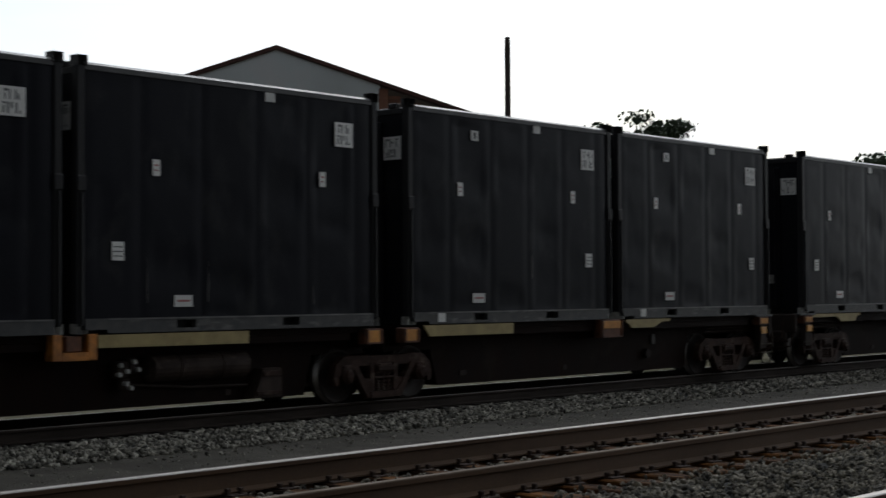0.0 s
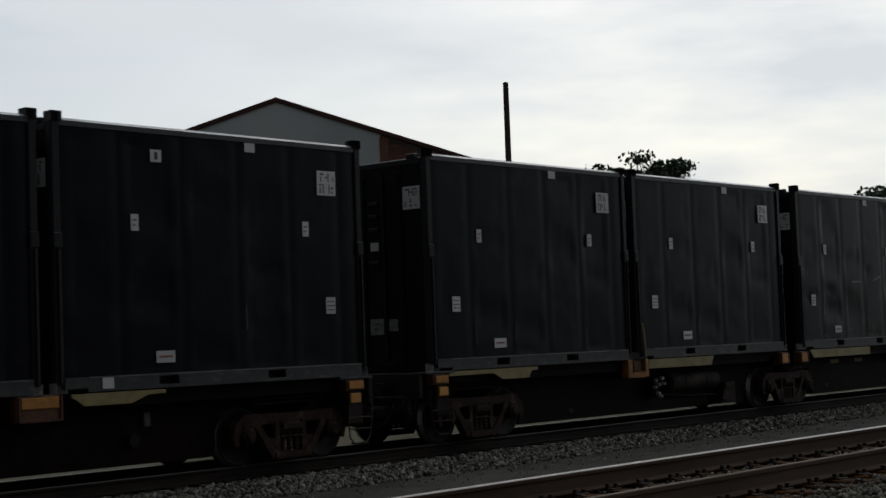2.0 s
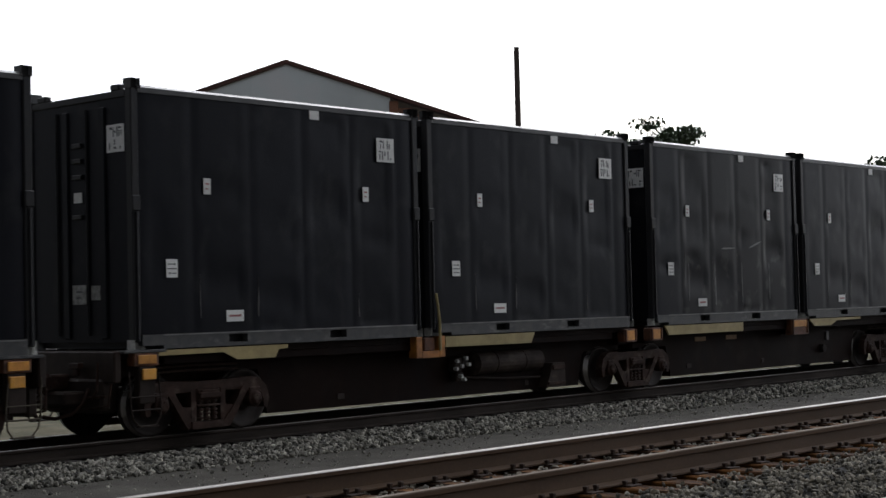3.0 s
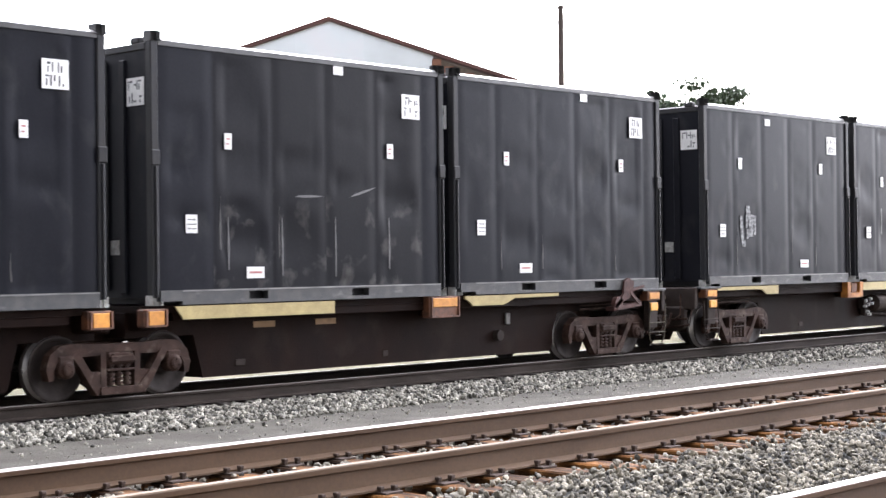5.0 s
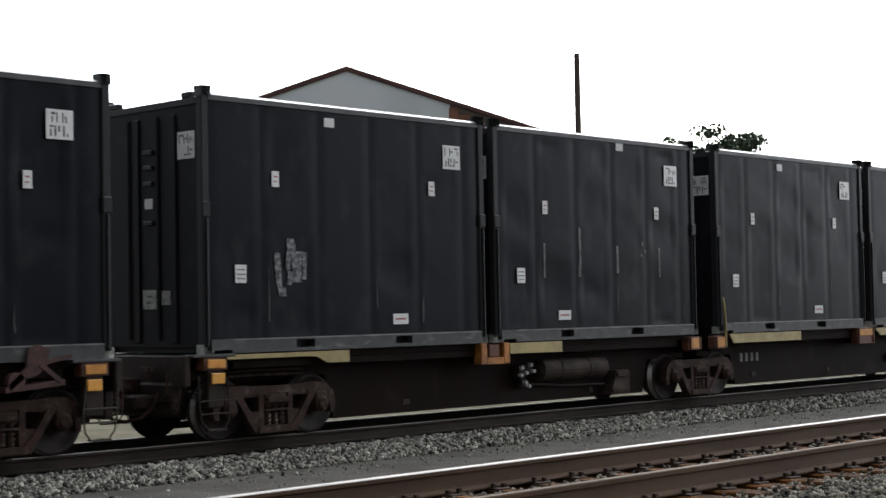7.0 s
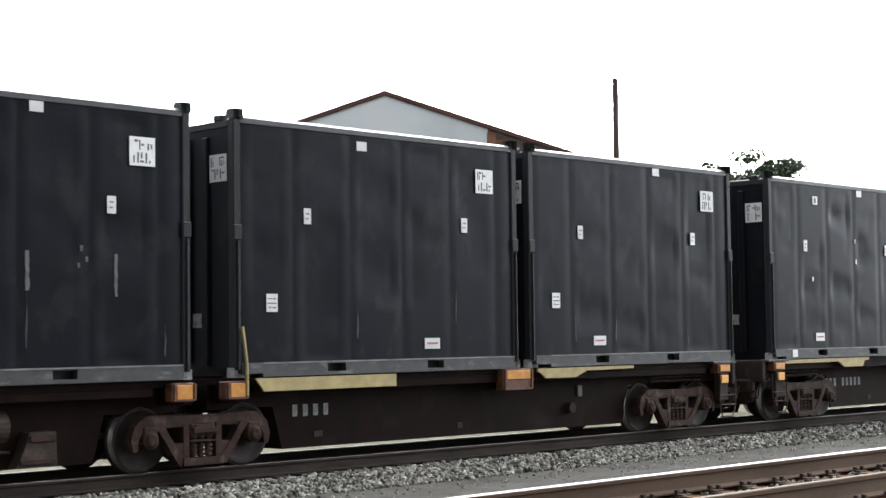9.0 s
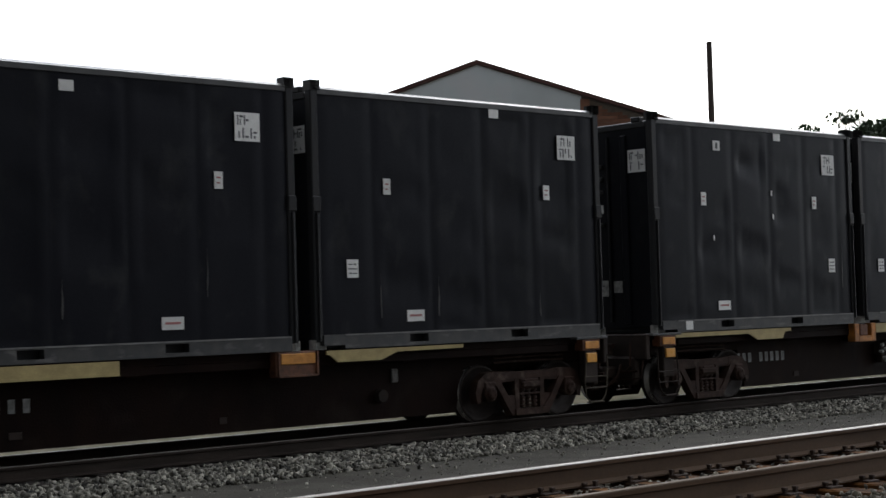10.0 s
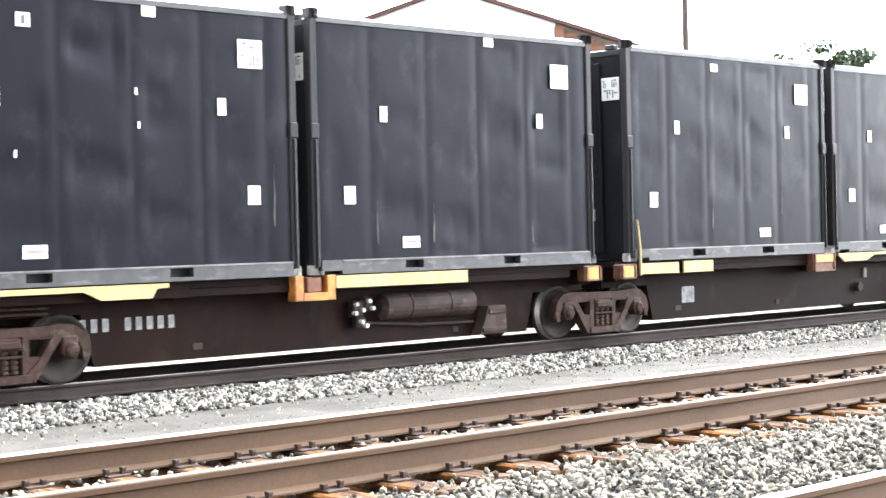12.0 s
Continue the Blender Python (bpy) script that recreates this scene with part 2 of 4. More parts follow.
WHEEL = surface("wheel_steel", (0.034, 0.026, 0.023), (0.016, 0.012, 0.0105), rough=0.65, metal=0.15, scale=6, fine=60, bump=0.15, spec=0.25)
RAIL_SIDE = surface("rail_rust", (0.097, 0.05, 0.02), (0.045, 0.0235, 0.01), rough=0.75, scale=2, fine=45, bump=0.05, stretch=(0.4, 2, 2), amount=0.35)
# a dark rail, with the train's shadow in its colour as well
RAIL_SHADED = surface("dark_shaded_rail", (0.05, 0.037, 0.03), (0.025, 0.02, 0.017), rough=0.8, scale=3, fine=45, bump=0.2, stretch=(0.5, 2, 2), spec=0.2)
RAIL_HEAD = surface("rail_head_steel", (0.42, 0.4, 0.38), (0.28, 0.25, 0.22), rough=0.36, metal=0.75, scale=2, fine=60, bump=0.04, stretch=(0.3, 3, 3), amount=0.3)
RAIL_WORN = surface("worn_rail_head", (0.15, 0.108, 0.072), (0.065, 0.042, 0.027), spec=0.2, rough=0.65, metal=0.0, scale=2, fine=60, bump=0.06, stretch=(0.3, 3, 3))
RAIL_DULL = surface("dull_rail_head", (0.16, 0.14, 0.125), (0.07, 0.055, 0.05), rough=0.5, metal=0.4, scale=2, fine=60, bump=0.08, stretch=(0.3, 3, 3))
TIE_WOOD = surface("weathered_tie", (0.165, 0.07, 0.018), (0.024, 0.012, 0.006), spec=0.15, rough=0.85, scale=5, fine=34, bump=0.8, stretch=(5, 0.5, 5), spread=0.4, amount=0.9)
TIE_DARK = surface("old_tie", (0.05, 0.04, 0.034), (0.03, 0.024, 0.02), rough=0.9, scale=5, fine=30, bump=0.5, stretch=(4, 0.6, 4), spread=0.25)
SPIKE = surface("rusty_spike", (0.055, 0.032, 0.021), rough=0.8, scale=8, fine=60, bump=0.2)
STONE = surface("crushed_stone", (0.235, 0.215, 0.17), (0.031, 0.027, 0.02), rough=0.85, scale=9, fine=50, bump=0.3, spread=0.9, island=True)
PALE_STONE = surface("pale_crushed_stone", (0.34, 0.325, 0.275), (0.05, 0.047, 0.038), rough=0.85, scale=9, fine=50, bump=0.3, spread=0.88, island=True)
# far darker than the stones: the shade of their gaps is in the colour
BED = surface("shaded_ballast_bed", (0.05, 0.05, 0.047), (0.022, 0.022, 0.02), rough=0.95, scale=14, fine=30, bump=1.0, amount=0.6)
GRAVEL = surface("fine_gravel", (0.101, 0.093, 0.077), (0.065, 0.059, 0.048), rough=0.95, scale=1.6, fine=45, bump=1.0, amount=0.6)
SIDING = surface("galvanised_pale_siding", (0.93, 0.97, 0.97), (0.88, 0.93, 0.93), rough=0.34, metal=1.0, scale=0.12, fine=0.3, bump=0.0, amount=0.2, spread=0.02)
ROOF = surface("brown_metal_roof", (0.16, 0.07, 0.06), (0.09, 0.045, 0.04), rough=0.55, scale=1, fine=10, bump=0.1)
BRICK = surface("red_brick", (0.44, 0.22, 0.15), (0.3, 0.15, 0.11), rough=0.85, scale=1.5, fine=16, bump=0.3, spread=0.2)
MORTAR = surface("mortar", (0.34, 0.29, 0.25), rough=0.9, scale=3, fine=30, bump=0.3)
POLE = surface("weathered_pole", (0.10, 0.08, 0.07), (0.06, 0.048, 0.042), rough=0.85, scale=3, fine=20, bump=0.3, stretch=(3, 3, 0.4))
DRY_GRASS = surface("dry_grass", (0.12, 0.1, 0.045), (0.06, 0.06, 0.025), rough=0.95, scale=2, fine=25, bump=1.0)
BARK = surface("bark", (0.09, 0.07, 0.055), rough=0.9, scale=3, fine=20, bump=0.6)
LEAF = surface("tree_leaf", (0.05, 0.08, 0.035), (0.03, 0.05, 0.022), rough=0.6, scale=1, fine=9, bump=0.1, spread=0.45, island=True)


# ---- mesh helpers ----
def link_mesh(name, me, mat, parent=None, m=None, label=""):
    ob = new(name, me)
    if mat and not me.materials:
        me.materials.append(mat)
    if parent:
        ob.parent = parent
    if m is not None:
        ob.matrix_basis = m
    return tagged(ob, label)


def part(name, bm, mat, parent=None, label="", m=None):
    """One bmesh as one mesh object under its thing."""
    me = bpy.data.meshes.new(name)
    bm.normal_update()
    bm.to_mesh(me)
    bm.free()
    return link_mesh(name, me, mat, parent, m, label)


def box(bm, x0, x1, y0, y1, z0, z1, bevel=0.0):
    v = [bm.verts.new((x, y, z)) for x in (x0, x1) for y in (y0, y1) for z in (z0, z1)]
    f = [bm.faces.new([v[i] for i in q]) for q in ((0, 1, 3, 2), (4, 6, 7, 5), (0, 4, 5, 1), (2, 3, 7, 6), (0, 2, 6, 4), (1, 5, 7, 3))]
    if bevel:
        bmesh.ops.bevel(bm, geom=list({e for q in f for e in q.edges}), offset=bevel, segments=1, affect="EDGES")
    return f


def prism(bm, pts, y0, y1, axis="y"):
    """A polygon in xz (axis y) or yz (axis x), pulled along the axis."""
    def at(p, c):
        return (p[0], c, p[1]) if axis == "y" else (c, p[0], p[1])
    a, b = [bm.verts.new(at(p, y0)) for p in pts], [bm.verts.new(at(p, y1)) for p in pts]
    bm.faces.new(a)
    bm.faces.new(b[::-1])
    for i in range(len(pts)):
        j = (i + 1) % len(pts)
        bm.faces.new((a[j], a[i], b[i], b[j]))
    bmesh.ops.recalc_face_normals(bm, faces=bm.faces[:])


def turned(bm, rings, seg=24, axis="y"):
    """A closed body of revolution: rings of (place along the axis, radius)."""
    loops = []
    for c, r in rings:
        lp = []
        for k in range(seg):
            a = 2 * math.pi * k / seg
            p = (r * math.cos(a), c, r * math.sin(a)) if axis == "y" else \
                ((c, r * math.cos(a), r * math.sin(a)) if axis == "x" else (r * math.cos(a), r * math.sin(a), c))
            lp.append(bm.verts.new(p))
        loops.append(lp)
    for a, b in zip(loops, loops[1:]):
        for k in range(seg):
            j = (k + 1) % seg
            bm.faces.new((a[k], a[j], b[j], b[k]))
    bm.faces.new(loops[0][::-1])
    bm.faces.new(loops[-1])
    bmesh.ops.recalc_face_normals(bm, faces=bm.faces[:])
    return [v for lp in loops for v in lp]


def move(verts, m):
    for v in verts:
        v.co = m @ v.co


def bar(bm, p, q, w, y0, y1):
    """A flat bar from p to q in the xz plane, w wide, between y0 and y1."""
    d = Vector((q[0] - p[0], q[1] - p[1])).normalized()
    o = Vector((-d.y, d.x)) * w / 2
    pts = [(p[0] + o.x, p[1] + o.y), (q[0] + o.x, q[1] + o.y), (q[0] - o.x, q[1] - o.y), (p[0] - o.x, p[1] - o.y)]
    prism(bm, pts, y0, y1)


def ribbon(bm, pts, y0, y1):
    """A bent bar in the xz plane through points of (x, z, width), between y0 and y1."""
    left, right = [], []
    for i, (x, z, w) in enumerate(pts):
        a, b = pts[max(i - 1, 0)], pts[min(i + 1, len(pts) - 1)]
        d = Vector((b[0] - a[0], b[1] - a[1])).normalized() * w / 2
        left.append((x - d.y, z + d.x))
        right.append((x + d.y, z - d.x))
    for i in range(len(pts) - 1):
        prism(bm, [left[i], left[i + 1], right[i + 1], right[i]], y0, y1)


def tube(bm, pts, r, seg=8):
    """A round bar through points."""
    pts = [Vector(p) for p in pts]
    loops = []
    for i, p in enumerate(pts):
        d = (pts[min(i + 1, len(pts) - 1)] - pts[max(i - 1, 0)]).normalized()
        a = d.cross(Vector((0.3, 0.2, 1))).normalized()
        b = d.cross(a)
        loops.append([bm.verts.new(p + r * (math.cos(t) * a + math.sin(t) * b)) for t in [2 * math.pi * k / seg for k in range(seg)]])
    for a, b in zip(loops, loops[1:]):
        for k in range(seg):
            bm.faces.new((a[k], a[(k + 1) % seg], b[(k + 1) % seg], b[k]))
    bm.faces.new(loops[0][::-1])
    bm.faces.new(loops[-1])


KEPT = {}


def kept(key, build):
    """A mesh that is built once and then shared."""
    if key not in KEPT:
        bm = bmesh.new()
        build(bm)
        bm.normal_update()
        KEPT[key] = bpy.data.meshes.new(key)
        bm.to_mesh(KEPT[key])
        bm.free()
    return KEPT[key]


# ---- ground ----
def strip(name, profile, mat, x0, x1, step, label="", rough=0.0):
    """A sheet along the tracks with a profile of (y, z)."""
    bm = bmesh.new()
    xs = np.arange(x0, x1 + step / 2, step)
    rows = []
    for x in xs:
        rows.append([bm.verts.new((x, y, z + rough * noise.noise((x * 1.3, y * 1.3, 3.0)))) for y, z in profile])
    for a, b in zip(rows, rows[1:]):
        for i in range(len(profile) - 1):
            bm.faces.new((a[i], b[i], b[i + 1], a[i + 1]))
    return tagged(part(name, bm, mat), label, kind="structure")


strip("ground", [(-700, -0.5), (-20, -0.45), (0, -0.4), (1.6, -0.4), (5.8, -0.5), (10.6, -0.72), (12.5, -0.86), (14, GROUND_Z), (16, GROUND_Z),
                 (22, -0.9), (30, -0.92), (60, -0.95), (900, -1.0)], GRAVEL, -600, 900, 6.0,
      "flat grey fine gravel between and beyond the tracks")


strip("verge", [(TRAIN_Y + 2.7, -0.9), (TRAIN_Y + 3.2, -0.8), (TRAIN_Y + 5, -0.72), (TRAIN_Y + 9, -0.74), (TRAIN_Y + 15, -0.9), (TRAIN_Y + 16, -1.0)], DRY_GRASS, -60, 160, 0.7,
      "strip of dry yellowish grass beyond the train", rough=0.16)


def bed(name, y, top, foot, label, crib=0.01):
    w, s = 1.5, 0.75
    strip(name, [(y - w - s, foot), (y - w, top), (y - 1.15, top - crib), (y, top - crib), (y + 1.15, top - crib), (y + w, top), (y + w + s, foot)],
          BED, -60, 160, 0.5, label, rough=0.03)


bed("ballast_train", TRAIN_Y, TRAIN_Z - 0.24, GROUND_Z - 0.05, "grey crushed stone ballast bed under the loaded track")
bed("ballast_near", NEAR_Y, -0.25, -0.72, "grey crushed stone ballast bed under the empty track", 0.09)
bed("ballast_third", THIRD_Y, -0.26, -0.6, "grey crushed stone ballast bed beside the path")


def stones(name, areas, label, mat):
    """Loose crushed stone: small uneven twelve-cornered lumps."""
    rng = np.random.default_rng(5)
    g = (1 + 5 ** 0.5) / 2
    ico = np.array([(-1, g, 0), (1, g, 0), (-1, -g, 0), (1, -g, 0), (0, -1, g), (0, 1, g), (0, -1, -g), (0, 1, -g),
                    (g, 0, -1), (g, 0, 1), (-g, 0, -1), (-g, 0, 1)]) / 1.9
    tri = np.array([(0, 11, 5), (0, 5, 1), (0, 1, 7), (0, 7, 10), (0, 10, 11), (1, 5, 9), (5, 11, 4), (11, 10, 2), (10, 7, 6), (7, 1, 8),
                    (3, 9, 4), (3, 4, 2), (3, 2, 6), (3, 6, 8), (3, 8, 9), (4, 9, 5), (2, 4, 11), (6, 2, 10), (8, 6, 7), (9, 8, 1)])
    vs, fs, base = [], [], 0
    for x0, x1, y0, y1, per, size, height in areas:
        n = int((x1 - x0) * (y1 - y0) * per)
        x, y = rng.uniform(x0, x1, n), rng.uniform(y0, y1, n)
        for i in range(n):
            q = np.linalg.qr(rng.normal(size=(3, 3)))[0]
            r = size * rng.uniform(0.55, 1.25)
            pts = (ico * rng.uniform(0.7, 1.25, (12, 1)) * np.array([1, rng.uniform(0.6, 1), rng.uniform(0.5, 0.9)])) @ q.T * r
            vs.append(pts + np.array([x[i], y[i], height(y[i]) + r * rng.uniform(-0.2, 0.75)]))
            fs.append(tri + base)
            base += 12
    me = bpy.data.meshes.new(name)
    me.from_pydata(np.concatenate(vs).tolist(), [], np.concatenate(fs).tolist())
    return tagged(link_mesh(name, me, mat), label, "ballast", kind="stuff")


def slope(y, mid, top, foot):
    d = abs(y - mid)
    return top if d < 1.5 else top + (foot - top) * (d - 1.5) / 0.75


stones("crushed_stone", [
    (2.5, 17, 4.55, 6.72, 880, 0.0255, lambda y: slope(y, NEAR_Y, -0.25, -0.5) if y > 5.6 else slope(y, THIRD_Y, -0.26, -0.46)),
    (17, 40, 4.6, 6.75, 230, 0.032, lambda y: slope(y, NEAR_Y, -0.25, -0.5) if y > 5.6 else slope(y, THIRD_Y, -0.26, -0.46)),
    (2.5, 24, 6.5, 6.85, 230, 0.028, lambda y: -0.235),
    (3.5, 24, 6.85, 7.12, 300, 0.026, lambda y: -0.27),
    (3.5, 24, 7.28, 8.62, 170, 0.028, lambda y: -0.235),
    (3.5, 24, 8.8, 9.3, 200, 0.03, lambda y: -0.25),
    (2.5, 18, 6.5, 6.9, 70, 0.024, lambda y: -0.2),
    (24, 60, 6.75, 9.2, 25, 0.05, lambda y: -0.33)], "loose grey crushed stone piled round the empty track's ties", STONE)
stones("crushed_stone", [
    (7, 26, TRAIN_Y - 2.25, TRAIN_Y - 1.0, 380, 0.041, lambda y: slope(y, TRAIN_Y, TRAIN_Z - 0.24, GROUND_Z)),
    (26, 60, TRAIN_Y - 2.25, TRAIN_Y - 1.0, 130, 0.045, lambda y: slope(y, TRAIN_Y, TRAIN_Z - 0.24, GROUND_Z)),
    (6, 60, TRAIN_Y - 3.2, TRAIN_Y - 2.2, 9, 0.03, lambda y: GROUND_Z),
    (5, 32, 10.3, TRAIN_Y - 2.3, 14, 0.014, lambda y: GROUND_Z)],
    "pale crushed stone shoulder beside the loaded track", PALE_STONE)


# ---- tracks ----
RAIL_PROFILE = [(-0.075, -0.19), (0.075, -0.19), (0.075, -0.178), (0.013, -0.156), (0.009, -0.052), (0.036, -0.04), (0.038, -0.011),
                (-0.038, -0.011), (-0.036, -0.04), (-0.009, -0.052), (-0.013, -0.156), (-0.075, -0.178)]
HEAD_PROFILE = [(-0.037, -0.0105), (0.037, -0.0105), (0.034, -0.002), (0.024, 0.0), (-0.024, 0.0), (-0.034, -0.002)]


def track(y, z, heads, tie_mat, x0, x1, label, spikes=(0, 0), web=None):
    t = tagged(new("railway_track"), label, "track", kind="structure")
    t.location = (0, y, z)
    for side, head in zip((-0.7525, 0.7525), heads):
        bm = bmesh.new()
        prism(bm, [(p + side, q) for p, q in RAIL_PROFILE], -60, 160, "x")
        r = part("rail", bm, web or RAIL_SIDE, t)
        bm = bmesh.new()
        prism(bm, [(p + side, q) for p, q in HEAD_PROFILE], -60, 160, "x")
        part("rail_head", bm, head, r, "worn bright rail head")

    def tie(bm):
        box(bm, -0.115, 0.115, -1.3, 1.3, -0.38, -0.206, 0.012)
        for v in bm.verts:
            v.co += Vector((noise.noise(v.co * 3) * 0.012, noise.noise(v.co * 5) * 0.02, 0))

    def plate(bm):
        box(bm, -0.08, 0.08, -0.15, 0.15, -0.206, -0.192, 0.003)

    def spike(bm):
        box(bm, -0.014, 0.014, -0.014, 0.014, -0.21, -0.168)
        box(bm, -0.018, 0.018, -0.02, 0.02, -0.18, -0.158, 0.004)

    n = int((x1 - x0) / 0.51)
    for i in range(n):
        x = x0 + i * 0.51 + random.uniform(-0.03, 0.03)
        p = link_mesh("tie", kept("tie_%s" % tie_mat.name, tie), tie_mat, t,
                      pose(x, random.uniform(-0.07, 0.07), 0, 0, 0, random.uniform(-1.2, 1.2)))
        if spikes[0] < x < spikes[1]:
            for side in (-0.7525, 0.7525):
                link_mesh("tie_plate", kept("tie_plate", plate), SPIKE, t, pose(x, side, 0))
                for dx, dy in ((-0.06, -0.085), (0.06, 0.085), (0.05, -0.1), (-0.05, 0.1)):
                    link_mesh("spike", kept("spike", spike), SPIKE, t, pose(x + dx, side + dy, random.uniform(0, 0.012)))
    return t


track(TRAIN_Y, TRAIN_Z, (RAIL_DULL, RAIL_DULL), TIE_DARK, -5, 90, "dull steel railway track on dark old ties under the train", web=RAIL_SHADED)
track(NEAR_Y, 0, (RAIL_WORN, RAIL_HEAD), TIE_WOOD, -5, 60, "empty railway track with rusty rails, bright heads and weathered wooden ties", spikes=(3, 24))
track(THIRD_Y, 0, (RAIL_WORN, RAIL_HEAD), TIE_WOOD, -6, 30, "empty railway track with bright rail heads beside the path")


# ---- containers ----
C_LEN, C_HALF, C_TOP = 5.9, 1.22, 3.665
MARK_END = 5.82                          # labels are placed back from here
SEAMS = (0.13, 1.09, 2.2, 3.27, 4.32, 5.38, 5.77)


def side_panel(x0, x1, seed, dent=1.0):
    """A sheet between two grooves, a little dented."""
    def build(bm):
        nx, nz = 9, 48
        xs = [x0, x0 + 0.04, x0 + 0.1] + list(np.linspace(x0 + 0.2, x1 - 0.2, nx)) + [x1 - 0.1, x1 - 0.04, x1]
        if x1 - x0 < 0.4:
            xs = [x0, x0 + 0.04, x0 + 0.1, x1 - 0.1, x1 - 0.04, x1]
        zs = np.linspace(0.18, 3.56, nz)
        grid = []
        for i, x in enumerate(xs):
            edge = i < 2 or i > len(xs) - 3
            col = []
            for z in zs:
                y = -1.188 if edge else -1.195
                if not edge and 2 < i < len(xs) - 3 and 0.25 < z < 3.45:
                    wave = 0.02 * noise.noise((x * 0.6 + seed, z * 1.7, seed * 1.7)) + 0.016 * noise.noise((x * 1.0 + seed, z * 0.8, seed * 2.3))
                    for k in range(2):
                        cx, cz = x0 + (0.3 + 0.4 * noise.cell((seed, k, 1.0))) * (x1 - x0), 0.6 + 2.6 * noise.cell((seed, k, 5.0))
                        wave += 0.009 * math.exp(-((x - cx) / 0.26) ** 2 - ((z - cz) / 0.13) ** 2)
                    y += max(0.0, 0.004 + wave * dent + 0.004 * noise.noise((x * 4, z * 3, seed)))
                col.append(bm.verts.new((x, y, z)))
            grid.append(col)
        for a, b in zip(grid, grid[1:]):
            for j in range(nz - 1):
                f = bm.faces.new((a[j], b[j], b[j + 1], a[j + 1]))
                f.smooth = True
        back = [bm.verts.new((x, -1.12, z)) for x, z in ((x0, 0.18), (x1, 0.18), (x1, 3.56), (x0, 3.56))]
        bm.faces.new(back[::-1])
    return build


def casting(bm):
    f = box(bm, -0.085, 0.085, -0.09, 0.08, -0.062, 0.075)
    bmesh.ops.inset_region(bm, faces=[f[2]], thickness=0.03)
    bm.normal_update()
    bmesh.ops.translate(bm, verts=list(f[2].verts), vec=(0, 0.1, 0))


def plate_with_bars(key, w, h, bars, ink, thing, x, y, z, turn=0, sheet=None, name="label_plate", label="white label with unreadable print"):
    """A label w by h, with bars (x0, x1, z0, z1 as shares of it) of print."""
    sheet, w, h = sheet or LABEL_WHITE, w * 0.92, h * 0.92
    p = link_mesh(name, kept(key, lambda bm: box(bm, -w / 2, w / 2, -0.004, 0.004, -h / 2, h / 2)), sheet, thing, pose(x, y, z, 0, 0, turn), label)

    def print_bars(bm):
        for a, b, c, d in bars:
            box(bm, (a - 0.5) * w, (b - 0.5) * w, -0.0065, -0.004, (c - 0.5) * h, (d - 0.5) * h)
    if bars:
        tagged(link_mesh("print", kept(key + "_print", print_bars), ink, p), kind="stuff")
    return p


BIG_BARS = [(0.1, 0.15, 0.56, 0.9), (0.19, 0.33, 0.82, 0.9), (0.2, 0.25, 0.56, 0.76), (0.37, 0.42, 0.56, 0.9), (0.45, 0.56, 0.7, 0.77), (0.59, 0.64, 0.56, 0.9), (0.68, 0.86, 0.84, 0.9),
            (0.7, 0.76, 0.56, 0.78), (0.83, 0.88, 0.6, 0.78), (0.12, 0.26, 0.4, 0.46), (0.14, 0.2, 0.1, 0.34), (0.3, 0.36, 0.1, 0.46), (0.42, 0.56, 0.12, 0.19), (0.44, 0.5, 0.26, 0.46),
            (0.62, 0.68, 0.1, 0.46), (0.74, 0.88, 0.28, 0.35), (0.76, 0.82, 0.1, 0.2)]
SMALL_BARS = [(0.25, 0.75, 0.6, 0.7), (0.25, 0.62, 0.3, 0.38)]


# strokes of paint: middle, height, width, length, lean
GRAFFITI = ((1.41, 1.18, 0.12, 0.5, -0.03), (1.47, 0.86, 0.16, 0.13, 0.0), (1.57, 1.32, 0.09, 0.28, 0.03), (1.66, 1.5, 0.15, 0.28, -0.03), (1.74, 1.22, 0.2, 0.44, 0.02),
            (1.89, 1.24, 0.09, 0.4, 0.02), (1.6, 1.06, 0.1, 0.2, 0.02), (1.8, 1.42, 0.14, 0.07, 0.02))


